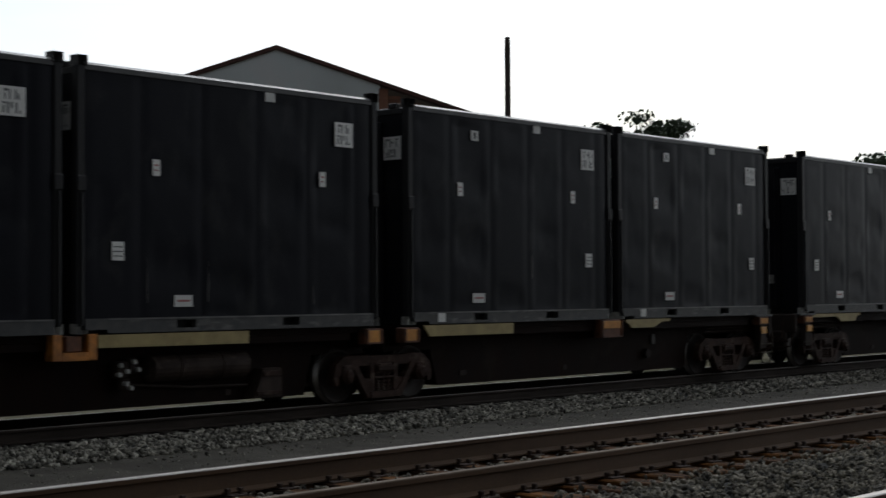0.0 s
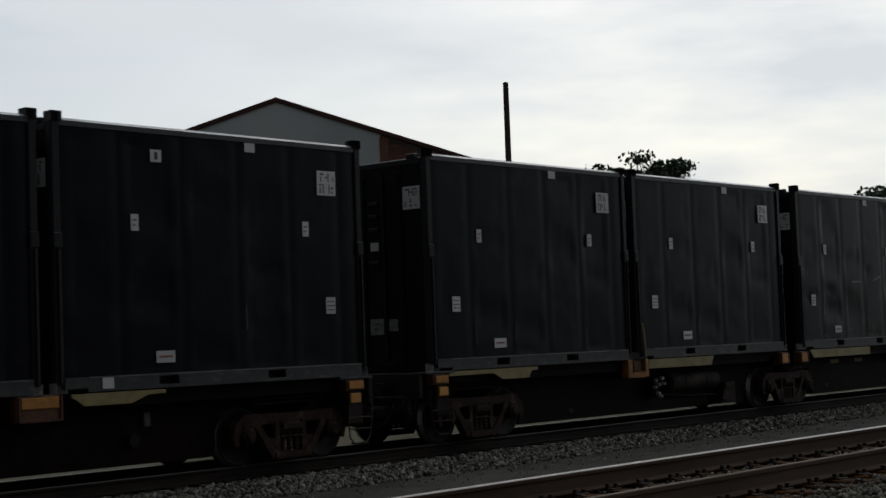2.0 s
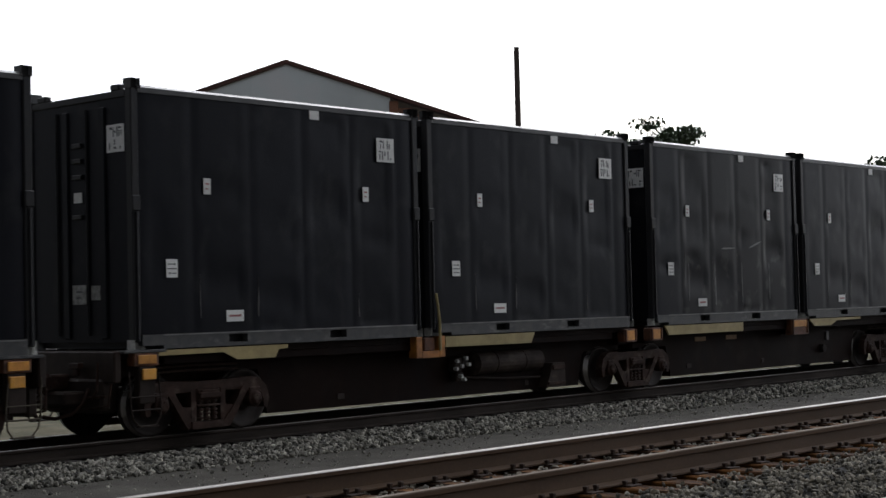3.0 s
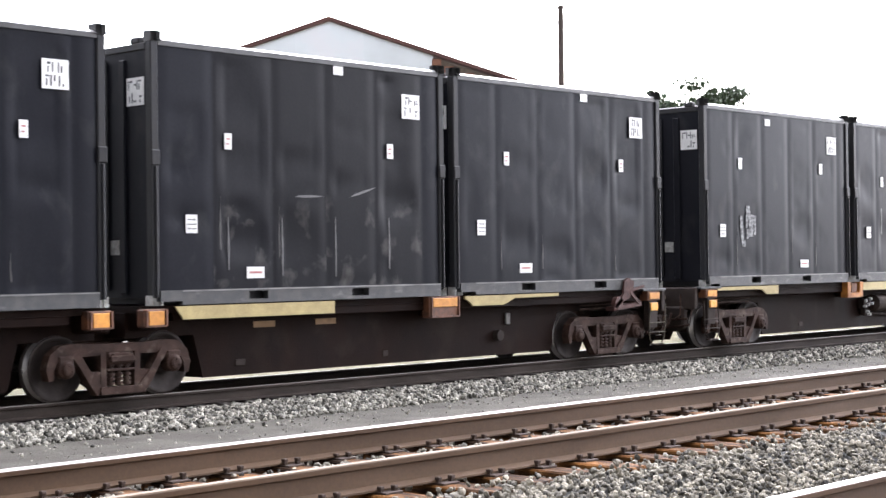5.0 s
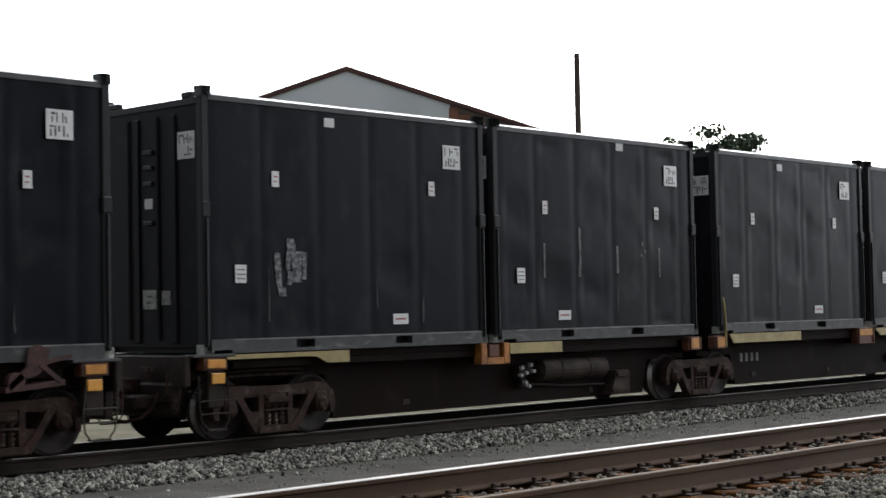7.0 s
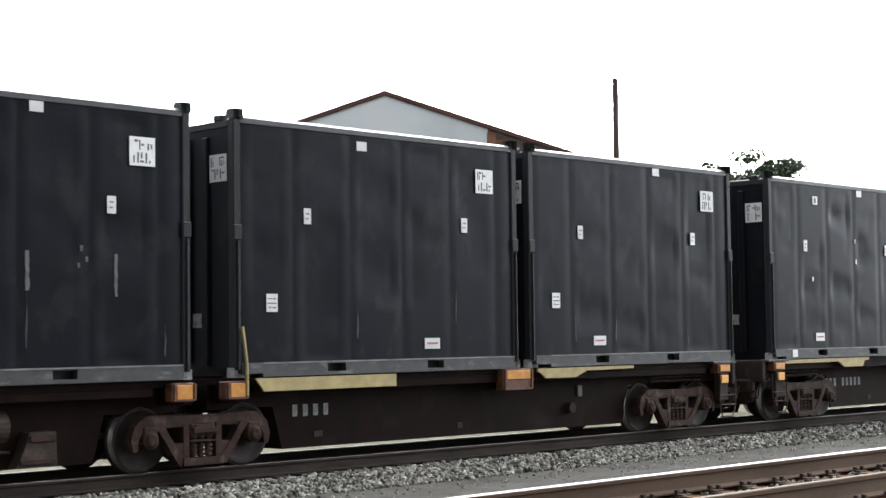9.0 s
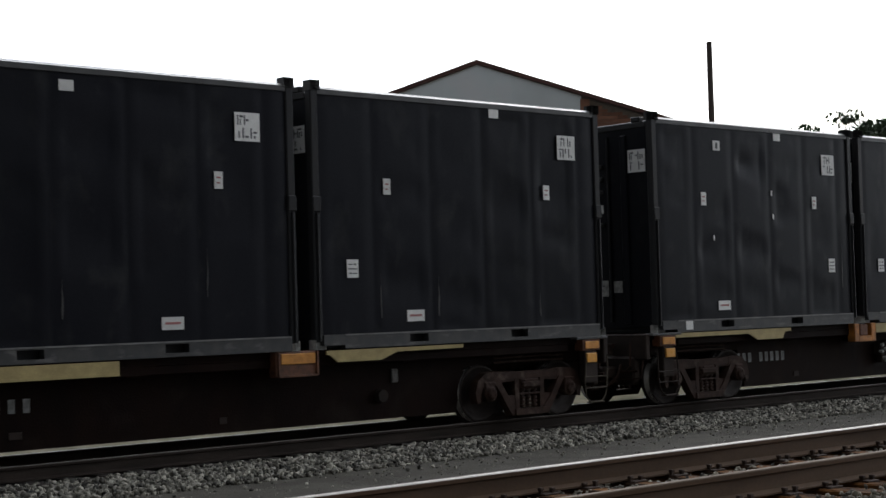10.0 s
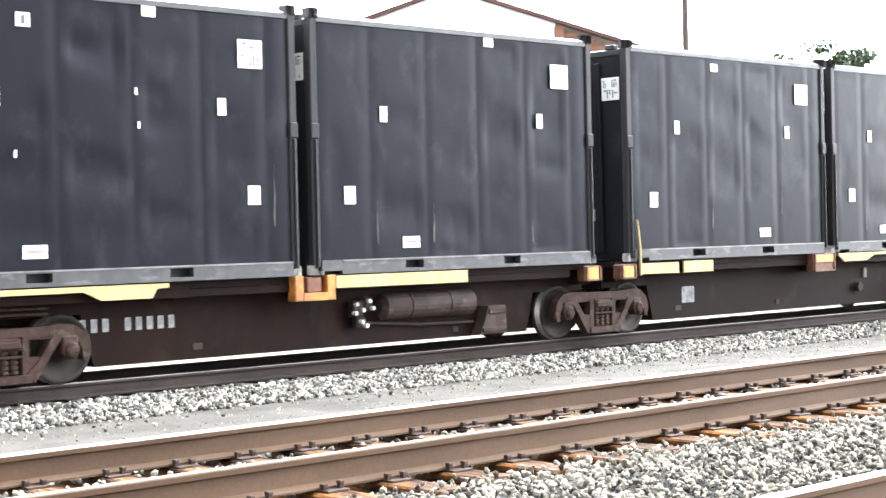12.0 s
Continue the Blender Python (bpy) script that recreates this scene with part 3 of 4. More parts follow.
def make_container(kind, label):
    c = tagged(new("freight_container"), label, "container", "containers on the train")
    for i in range(len(SEAMS) - 1):
        link_mesh("panel", kept("panel_%s_%d" % (kind, i), side_panel(SEAMS[i], SEAMS[i + 1], i * 7.3 + ord(kind) * 3.1, {"D": 1.8, "E": 1.6}.get(kind, 1.1))), DENT_RUB if kind == "D" and 0 < i < 5 else BLACK_PAINT, c)
    bm = bmesh.new()
    box(bm, 0.13, 5.77, 1.13, 1.19, 0.18, 3.56)
    for x in SEAMS[1:-1]:
        box(bm, x - 0.03, x + 0.03, 1.19, 1.21, 0.2, 3.54)
    part("back_wall", bm, BLACK_PAINT, c)
    for x0 in (0.0, C_LEN - 0.13):
        for y0 in (-C_HALF, C_HALF - 0.13):
            link_mesh("corner_post", kept("corner_post", lambda bm: box(bm, 0, 0.13, 0, 0.13, 0.1, 3.62, 0.015)), FRAME_PAINT, c, pose(x0, y0, 0))
    for y0 in (-C_HALF + 0.005, C_HALF - 0.105):
        face, far = (0.0, 0.1) if y0 < 0 else (0.1, 0.0)
        cut = 0.045 if y0 < 0 else 0.055
        top = link_mesh("top_rail", kept("top_rail_%.1f" % face, lambda bm: prism(bm, [(face, 3.56), (face, C_TOP - 0.035), (cut, C_TOP), (far, C_TOP), (far, 3.56)], 0.13, 5.77, "x")),
                        TOP_PAINT, c, pose(0, y0, 0))
        # bright strip laid on the chamfer to draw the top edge's shine
        lift = -0.003 if y0 < 0 else 0.003
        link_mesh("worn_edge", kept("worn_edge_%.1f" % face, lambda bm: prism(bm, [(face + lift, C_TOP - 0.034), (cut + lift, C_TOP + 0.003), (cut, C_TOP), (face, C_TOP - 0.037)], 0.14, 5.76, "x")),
                  TOP_EDGE, top, None, "bright strip for the shine along the upper edge")

        def sill(bm):
            a, b = 2.91 - 1.03, 2.91 + 1.03
            xs, zs = (0.13, 0.5, a - 0.18, a + 0.18, b - 0.18, b + 0.18, 5.77), (0.0, 0.05, 0.165, 0.2)
            v = {(i, j): bm.verts.new((x, 0, z)) for i, x in enumerate(xs) for j, z in enumerate(zs)}
            cells = [(i, j) for i in range(6) for j in range(3) if not (j == 1 and i in (2, 4)) and not (i == 0 and j == 0)]
            faces = [bm.faces.new((v[i, j], v[i + 1, j], v[i + 1, j + 1], v[i, j + 1])) for i, j in cells]
            out = bmesh.ops.extrude_face_region(bm, geom=faces)["geom"]
            for w in out:
                if isinstance(w, bmesh.types.BMVert):
                    w.co.y = 0.12
            bmesh.ops.delete(bm, geom=[w for w in bm.verts if not w.link_faces], context="VERTS")
            bmesh.ops.recalc_face_normals(bm, faces=bm.faces[:])
        beam = link_mesh("bottom_sill", kept("bottom_sill", sill), SILL_PAINT, c, pose(0, y0 - 0.02 if y0 < 0 else y0, 0), "scuffed grey bottom sill with fork pockets")
        # added lip whose pale colour carries the highlight on the sill's upper edge
        at = -0.012 if y0 < 0 else 0.122
        link_mesh("sill_lip", kept("sill_lip", lambda bm: box(bm, 0.5, 5.76, 0.0, 0.01, 0.182, 0.203)), LIP_GLINT, beam, pose(0, at, 0), "pale sill lip that draws the edge highlight")
    bm = bmesh.new()
    for i in range(18):
        x = 0.13 + i * 5.64 / 18
        prism(bm, [(x, 3.6), (x + 0.07, 3.64), (x + 0.23, 3.64), (x + 5.64 / 18, 3.6), (x + 5.64 / 18, 3.58), (x, 3.58)], -1.1, 1.1)
    part("roof", bm, BLACK_PAINT, c)
    bm = bmesh.new()
    box(bm, 0.13, 5.77, -1.08, 1.08, 0.012, 0.18)
    part("floor_pan", bm, FRAME_PAINT, c)
    # the end that faces down the line: recessed doors, ribs and lock rods
    for side, x in ((1, 0.05), (-1, C_LEN - 0.05)):
        bm = bmesh.new()
        box(bm, x - 0.03, x + 0.03, -1.09, 1.09, 0.1, 3.55)
        part("door", bm, BLACK_PAINT, c)
        for y in (-0.56, 0.3):
            link_mesh("door_rib", kept("door_rib", lambda bm: box(bm, -0.03, 0.03, -0.07, 0.07, 0.15, 3.4, 0.015)), BLACK_PAINT, c, pose(x - side * 0.03, y, 0))
        for y in (-0.2, 0.5):
            bm = bmesh.new()
            tube(bm, [(x - side * 0.05, y, 0.2), (x - side * 0.05, y, 3.4)], 0.018)
            part("lock_rod", bm, FRAME_PAINT, c)
        bm = bmesh.new()
        box(bm, x - 0.05, x + 0.05, -1.09, 1.09, 3.5, 3.6, 0.01)
        part("end_header", bm, FRAME_PAINT, c)
        for y in (-0.86, 0.86):
            bm = bmesh.new()
            box(bm, x - 0.05, x + 0.07, y - 0.1, y + 0.1, 3.6, 3.69, 0.015)
            part("header_block", bm, FRAME_PAINT, c)
    for z in (2.9, 2.68, 2.45, 1.88):
        link_mesh("hinge", kept("hinge", lambda bm: box(bm, -0.02, 0.02, -0.11, 0.11, -0.035, 0.035, 0.01)), FRAME_PAINT, c, pose(0.0, 0.02, z))
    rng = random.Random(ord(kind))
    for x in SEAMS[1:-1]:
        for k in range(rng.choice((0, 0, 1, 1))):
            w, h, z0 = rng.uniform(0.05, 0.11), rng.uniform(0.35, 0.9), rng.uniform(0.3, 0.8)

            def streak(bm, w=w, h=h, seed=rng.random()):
                # a rib edge's glint as a grey streak, ragged and thinning towards both ends
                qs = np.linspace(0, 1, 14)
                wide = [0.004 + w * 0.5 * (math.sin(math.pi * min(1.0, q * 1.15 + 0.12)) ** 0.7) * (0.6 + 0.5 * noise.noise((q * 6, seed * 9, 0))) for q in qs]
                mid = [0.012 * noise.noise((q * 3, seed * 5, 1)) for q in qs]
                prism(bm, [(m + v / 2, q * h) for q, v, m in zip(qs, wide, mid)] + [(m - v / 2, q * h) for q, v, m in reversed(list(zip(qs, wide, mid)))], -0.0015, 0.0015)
            link_mesh("scuff_mark", kept("scuff_%s_%.2f_%d" % (kind, x, k), streak), EDGE_GLINT, c,
                      pose(x + rng.uniform(0.1, 0.14) + 0.22 * k, -1.1975, z0), "grey streak for the glint on a rib edge")
    for x in (0.08, C_LEN - 0.08):
        for y, turn in ((-C_HALF + 0.075, 0), (C_HALF - 0.075, 180)):
            link_mesh("corner_casting", kept("corner_casting", casting), CASTING, c, pose(x, y, 0.06, 0, 0, turn), "worn pale corner casting with a dark hole")
            link_mesh("corner_casting", kept("upper_casting", casting), SILL_PAINT, c, pose(x, y, 3.675, 0, 0, turn))
    for x in (0.065, C_LEN - 0.065):
        link_mesh("latch_block", kept("latch_block", lambda bm: box(bm, -0.075, 0.075, -0.02, 0.02, -0.11, 0.11, 0.015)), FRAME_PAINT, c, pose(x, -1.222, 2.02))
        link_mesh("latch_rod", kept("latch_rod", lambda bm: tube(bm, [(0, 0, 0.12), (0, 0, 1.9)], 0.02)), FRAME_PAINT, c, pose(x, -1.235, 0))
    front = -1.204
    mid_z = 2.5 if kind == "G" else 2.3
    print_of = random.Random(ord(kind) + 5)
    plate_with_bars("big_label_" + kind, 0.44, 0.42, print_of.sample(BIG_BARS, 11), LABEL_INK, c, MARK_END - 0.69, front, 3.03)
    plate_with_bars("end_label_" + kind, 0.42, 0.42, print_of.sample(BIG_BARS, 11), LABEL_INK, c, 0.012, -0.86, 2.94, -90)
    plate_with_bars("door_tag", 0.2, 0.16, [], LABEL_INK, c, 0.012, 0.02, 2.16, -90)
    plate_with_bars("door_plate", 0.34, 0.3, SMALL_BARS, LABEL_INK, c, 0.012, 0.02, 0.78, -90, PLATE_GREY)
    plate_with_bars("door_card", 0.22, 0.22, [], LABEL_INK, c, 0.012, -0.36, 0.8, -90, PLATE_GREY)
    plate_with_bars("tall_mark", 0.145, 0.25, SMALL_BARS, LABEL_RED, c, MARK_END - 4.46, front, mid_z)
    plate_with_bars("tall_mark", 0.145, 0.25, SMALL_BARS, LABEL_RED, c, MARK_END - 1.17, front, mid_z)
    top_x, bot_x = (MARK_END - 3.38, MARK_END - 1.92) if kind in "BG" else (MARK_END - 2.28, MARK_END - 3.97)
    plate_with_bars("top_mark", 0.22, 0.15, [], LABEL_INK, c, top_x, front, 3.4 if kind in "BG" else 3.485)
    plate_with_bars("bottom_mark", 0.36, 0.18, [(0.15, 0.85, 0.42, 0.6)], LABEL_RED, c, bot_x, front, 0.43)
    plate_with_bars("low_mark", 0.22, 0.28, [(0.12, 0.9, 0.45, 0.51), (0.15, 0.5, 0.7, 0.76), (0.62, 0.8, 0.68, 0.78), (0.2, 0.4, 0.2, 0.28), (0.52, 0.85, 0.2, 0.26)], LABEL_INK, c,
                    MARK_END - 0.67 if kind in "CE" else MARK_END - 5.13, front, 1.04 if kind == "B" else 1.12)
    if kind in "CE":
        plate_with_bars("square_mark", 0.21, 0.19, [(0.35, 0.65, 0.2, 0.8)], LABEL_INK, c, 1.76, front, 3.25)
        plate_with_bars("sill_mark", 0.2, 0.17, [], LABEL_INK, c, 0.82, -1.24, 0.11)
    if kind == "E":
        for x, z in ((3.33, 2.45), (3.36, 2.02), (1.62, 1.62)):
            link_mesh("scrape", kept("scrape", lambda bm: box(bm, -0.018, 0.018, -0.002, 0.002, -0.045, 0.045)), LABEL_WHITE, c, pose(x, front, z))
    if kind == "H":
        # light on the lower half's rib edges, drawn as pale streaks, with small scrapes
        for x, z, w, h in ((1.33, 1.38, 0.035, 0.6), (2.32, 1.6, 0.04, 0.75), (2.3, 1.2, 0.05, 0.2), (3.42, 1.42, 0.045, 0.5), (4.2, 1.72, 0.03, 0.08), (4.28, 1.58, 0.03, 0.07),
                           (4.16, 1.5, 0.025, 0.06), (4.72, 1.38, 0.035, 0.55)):
            def scrape(bm, w=w * 2.4, h=h):
                side = [(w / 2 * (0.55 + 0.45 * noise.noise((q * 7, h * 20, w * 90))), (q - 0.5) * h) for q in np.linspace(0, 1, 9)]
                back = [(-w / 2 * (0.55 + 0.45 * noise.noise((q * 7, h * 30, 4))), (q - 0.5) * h) for q in np.linspace(1, 0, 9)]
                prism(bm, side + back, -0.0015, 0.0015)
            link_mesh("scrape", kept("scrape_%.2f_%.2f" % (x, z), scrape), PALE_EDGE, c, pose(x, -1.1985, z), "pale streak for a lit rib edge, or a small scrape")
    if kind == "D":
        # rubbed rib edges and dent lips, their glints put in as pale shapes
        for x, z, w, h in ((1.36, 0.85, 0.05, 0.75), (2.38, 0.8, 0.05, 0.85), (3.46, 0.8, 0.045, 0.9), (4.62, 0.85, 0.05, 0.8)):
            def edge_rub_glint(bm, w=w, h=h):
                side = [(w / 2 * (1 - 0.6 * abs(2 * q - 0.8)) * (0.7 + 0.4 * noise.noise((q * 6, w * 90, h * 8))), (q - 0.5) * h) for q in np.linspace(0, 1, 12)]
                back = [(-0.008 - 0.4 * a, b) for a, b in reversed(side)]
                prism(bm, side + back, -0.0015, 0.0015)
            link_mesh("rubbed_edge", kept("edge_rub_%.2f" % x, edge_rub_glint), PALE_EDGE, c, pose(x, -1.1975, z), "pale rib edge, its rub and its glint in one")
        # pale strips draw the light caught along two dent lips
        for x, z, turn in ((2.92, 1.55, 0), (4.05, 1.64, -14)):
            link_mesh("scraped_lip", kept("scraped_lip", lambda bm: prism(bm, [(-0.28, -0.012), (-0.1, -0.02), (0.16, -0.006), (0.3, 0.012), (0.1, 0.022), (-0.2, 0.014)], -0.002, 0.002)),
                      EDGE_GLINT if turn else PALE_EDGE, c, pose(x, -1.201, z, 0, turn, 0), "grey lip of a dent with its glint in the colour")
    if kind == "G":
        # sprayed strokes of silver paint, partly rubbed off
        rub = random.Random(4)
        for x, z, w, h, lean in GRAFFITI:
            def stroke(bm, w=w, h=h, lean=lean):
                side = [(w / 2 * rub.uniform(0.75, 1.1) + lean * q, (q - 0.5) * h) for q in (0.0, 0.22, 0.5, 0.78, 1.0)]
                back = [(-w / 2 * rub.uniform(0.75, 1.1) + lean * q, (q - 0.5) * h) for q in (1.0, 0.7, 0.45, 0.2, 0.0)]
                prism(bm, side + back, -0.002, 0.002)
            link_mesh("paint_stroke", kept("stroke_%.2f_%.2f" % (x, z), stroke), SMEAR, c, pose(x, front, z), "smeared silver paint stroke")
    return c


# ---- articulated container cars ----
CAR = 26.3
SLOTS = (0.79, 6.925, 13.56, 19.69)      # left ends of the containers on a car
R_WHEEL = 0.445


def wheelset(bm):
    turned(bm, [(-1.02, 0.07), (1.02, 0.07)], 12)
    for s in (-1, 1):
        rings = [(0.68, 0.48), (0.715, 0.472), (0.722, 0.447), (0.82, 0.436), (0.827, 0.425), (0.825, 0.385), (0.79, 0.36), (0.765, 0.2), (0.80, 0.15), (0.86, 0.14), (0.86, 0.09)]
        turned(bm, [(s * a, r) for a, r in rings], 40)
    for f in bm.faces:
        f.smooth = len(f.verts) == 4
        c = f.calc_center_median()
        f.material_index = 1 if 0.73 < abs(c.y) < 0.822 and math.hypot(c.x, c.z) > 0.42 else 0


def side_frame(bm):
    """A cast three-piece side frame in its own plane, axles at x = -0.875 and 0.875."""
    y0, y1 = -0.07, 0.07
    ribbon(bm, [(-0.62, 0.255, 0.13), (-0.3, 0.25, 0.11), (0.3, 0.25, 0.11), (0.62, 0.255, 0.13)], y0, y1)
    ribbon(bm, [(-0.34, -0.32, 0.1), (0.34, -0.32, 0.1)], y0 - 0.03, y1 + 0.03)
    for s in (-1, 1):
        # the shoulder bends down round the bearing
        ribbon(bm, [(s * x, z, w) for x, z, w in ((0.6, 0.255, 0.13), (0.76, 0.25, 0.16), (0.93, 0.225, 0.18), (1.06, 0.14, 0.15), (1.115, 0.0, 0.12), (1.1, -0.14, 0.07))], y0 - 0.004, y1 + 0.004)
        ribbon(bm, [(s * x, z, w) for x, z, w in ((0.74, 0.22, 0.13), (0.6, 0.02, 0.1), (0.47, -0.17, 0.115), (0.33, -0.33, 0.15))], y0 - 0.008, y1 + 0.008)
        ribbon(bm, [(s * 0.275, 0.24, 0.085), (s * 0.275, -0.33, 0.1)], y0 + 0.006, y1 - 0.006)
        prism(bm, [(s * 0.28, -0.06), (s * 0.54, -0.06), (s * 0.36, -0.34), (s * 0.28, -0.34)], y0 + 0.012, y1 - 0.012)
        prism(bm, [(s * 0.26, 0.22), (s * 0.72, 0.22), (s * 0.64, 0.15), (s * 0.28, 0.16)], y0 + 0.014, y1 - 0.014)
        box(bm, s * 0.875 - 0.115, s * 0.875 + 0.115, -0.1, 0.1, 0.03, 0.18, 0.02)
        move(turned(bm, [(-0.16, 0.03), (-0.16, 0.06), (-0.15, 0.085), (-0.12, 0.1), (-0.1, 0.125), (0.05, 0.125)], 18), pose(s * 0.875, 0, 0))
        for a in range(3):
            q = math.radians(90 + 120 * a)
            move(turned(bm, [(-0.172, 0.01), (-0.172, 0.018), (-0.15, 0.018)], 6), pose(s * 0.875 + 0.05 * math.cos(q), 0, 0.05 * math.sin(q)))
    # the bolster's end in the window, with its wear plates
    box(bm, -0.21, 0.21, y0 - 0.02, y1, 0.03, 0.1, 0.015)
    box(bm, -0.15, 0.15, y0 - 0.035, y1, 0.12, 0.18, 0.012)
    box(bm, -0.22, 0.22, y0 - 0.01, y1, -0.06, -0.03, 0.005)


def spring(bm):
    for k in range(5):
        move(turned(bm, [(-0.018, 0.05), (-0.018, 0.066), (0.018, 0.066), (0.018, 0.05)], 12, "z"), pose(0, 0, -0.23 + k * 0.06))
    turned(bm, [(-0.26, 0.04), (0.06, 0.04)], 8, "z")


def bolster(bm):
    box(bm, -0.22, 0.22, -1.06, 1.06, 0.02, 0.2, 0.03)
    box(bm, -0.3, 0.3, -0.45, 0.45, 0.06, 0.3, 0.03)
    box(bm, -0.2, 0.2, -1.1, 1.1, 0.05, 0.15, 0.02)
    box(bm, -0.9, 0.9, -0.32, 0.32, 0.29, 0.41, 0.02)


WHEELSETS = []


def make_bogie(car, x):
    b = link_mesh("bogie", kept("bolster", bolster), BOGIE, car, pose(x, 0, R_WHEEL), "rusty brown three-piece bogie")
    for y in (-0.98, 0.98):
        link_mesh("side_frame", kept("side_frame", side_frame), BOGIE, b, pose(0, y, 0, 0, 0, 0 if y < 0 else 180))
        for dx in (-0.13, 0.0, 0.13):
            link_mesh("spring", kept("spring", spring), BOGIE, b, pose(dx, y, 0))
    for dx in (-0.875, 0.875):
        rolling = kept("wheelset", wheelset)
        if not rolling.materials:
            rolling.materials.append(WHEEL)
            rolling.materials.append(TREAD)
        WHEELSETS.append((link_mesh("wheelset", rolling, WHEEL, b, pose(dx, 0, 0), "dark wheelset with bright worn treads"), dx))
    for dx in (-0.36, 0.36):
        bm = bmesh.new()
        box(bm, dx - 0.05, dx + 0.05, -0.72, 0.72, -0.16, 0.0, 0.015)
        part("brake_beam", bm, BOGIE, b)
    return b


def platform(car, flip):
    """One of the car's two halves, from its coupler end at x = 0.3 to the joint at 13.0, or mirrored."""
    def X(x):
        return CAR - x if flip else x

    def xb(bm, x0, x1, *rest):
        a, b = sorted((X(x0), X(x1)))
        return box(bm, a, b, *rest)
    bm = bmesh.new()
    pts = [(0.55, 1.14), (0.55, 0.86), (3.42, 0.86), (3.6, 0.18), (11.55, 0.18), (11.72, 0.8), (12.9, 0.8), (12.9, 1.14)]
    prism(bm, [(X(x), z) for x, z in pts], -0.8, 0.8)
    part("centre_sill", bm, CAR_PAINT, car, "dark deep-sided steel car body")
    # dark plate added to stand for the shade between containers and car body
    bm = bmesh.new()
    xb(bm, 0.64, 12.88, -1.1, 1.1, 1.142, 1.236)
    part("deck", bm, CAR_PAINT, car)
    for y in (-1.1, 0.98):
        bm = bmesh.new()
        xb(bm, 1.4, 12.3, y, y + 0.12, 1.02, 1.14, 0.01)
        part("side_rail", bm, CAR_PAINT, car)
    for x in (4.6, 9.2):
        bm = bmesh.new()
        xb(bm, x, x + 0.3, -1.1, 1.1, 1.0, 1.22, 0.02)
        part("cross_beam", bm, CAR_PAINT, car)
    # pedestals that carry the container corners
    for x0, x1, z0, z1 in ((6.53, 7.25, 0.89, 1.24), (12.5, 12.9, 0.95, 1.2)):
        for y, out in ((-1.24, -1), (1.06, 1)):
            w, face = 0.18, (-1.24 if out < 0 else 1.24)
            bm = bmesh.new()
            if x0 < 7 and not flip:
                xb(bm, x0, x0 + 0.15, y, y + w, z0, z1, 0.012)
                xb(bm, x1 - 0.15, x1, y, y + w, z0, z1, 0.012)
                xb(bm, x0 + 0.151, x1 - 0.151, y + 0.003, y + w - 0.003, z0, z0 + 0.11)
                q = part("container_pedestal", bm, ORANGE, car, "orange painted container pedestal")
                bm = bmesh.new()
                xb(bm, (x0 + x1) / 2 - 0.13, (x0 + x1) / 2 + 0.13, y + 0.03, y + w - 0.03, z0 + 0.112, z1 - 0.02, 0.015)
                part("guide_block", bm, BURNT, q, "worn brown guide block")
            else:
                xb(bm, x0, x1, y, y + w, z0, z1, 0.02)
                q = part("container_pedestal", bm, BURNT, car, "weathered orange container pedestal")
                bm = bmesh.new()
                zz = z0 + (z1 - z0) * (0.5 if x0 < 7 else 0.1)
                xb(bm, x0 + 0.07, x1 - 0.07, min(face, face + out * 0.02), max(face, face + out * 0.02), zz, z1 - 0.03, 0.008)
                part("face_plate", bm, ORANGE_PLATE, q, "bright orange face plate")
                bm = bmesh.new()
                for c in (x0 + 0.02, x1 - 0.05):
                    xb(bm, c, c + 0.03, min(face, face + out * 0.03), max(face, face + out * 0.03), z0 + 0.01, z1 - 0.01)
                xb(bm, x0 + 0.051, x1 - 0.051, min(face, face + out * 0.03), max(face, face + out * 0.03), z0 + 0.005, z0 + 0.03)
                part("edge_rib", bm, BURNT, q)
        bm = bmesh.new()
        xb(bm, (x0 + x1) / 2 - 0.15, (x0 + x1) / 2 + 0.15, -1.06, 1.06, 0.9, 1.16, 0.02)
        part("cross_beam", bm, CAR_PAINT, car)
    # coupler end: shelf, orange end posts, lamps, steps, plate
    for y, out in ((-1.24, -1), (1.04, 1)):
        face = -1.24 if out < 0 else 1.24
        bm = bmesh.new()
        xb(bm, 0.6, 1.34, y, y + 0.2, 1.2, 1.243, 0.008)
        part("shelf_plate", bm, SILL_PAINT, car, "worn grey steel shelf plate")
        bm = bmesh.new()
        xb(bm, 0.78, 1.2, y + 0.01, y + 0.19, 1.02, 1.198, 0.012)
        q = part("container_pedestal", bm, BURNT, car, "weathered orange container pedestal")
        bm = bmesh.new()
        xb(bm, 0.83, 1.15, min(face, face + out * 0.015), max(face, face + out * 0.015), 1.05, 1.17, 0.006)
        part("face_plate", bm, ORANGE_PLATE, q, "bright orange face plate")
        bm = bmesh.new()
        xb(bm, 0.86, 1.14, y + 0.02, y + 0.15, 0.5, 1.02, 0.015)
        q = part("end_post", bm, END_BROWN, car)
        bm = bmesh.new()
        xb(bm, 0.9, 1.13, min(y + 0.075 + out * 0.1, y + 0.075 + out * 0.06), max(y + 0.075 + out * 0.1, y + 0.075 + out * 0.06), 0.83, 0.98, 0.008)
        part("reflector", bm, REFLECT, q, "amber reflector plate")
        # the hanging step, a bent frame with two treads
        yy = face + out * 0.02
        bm = bmesh.new()
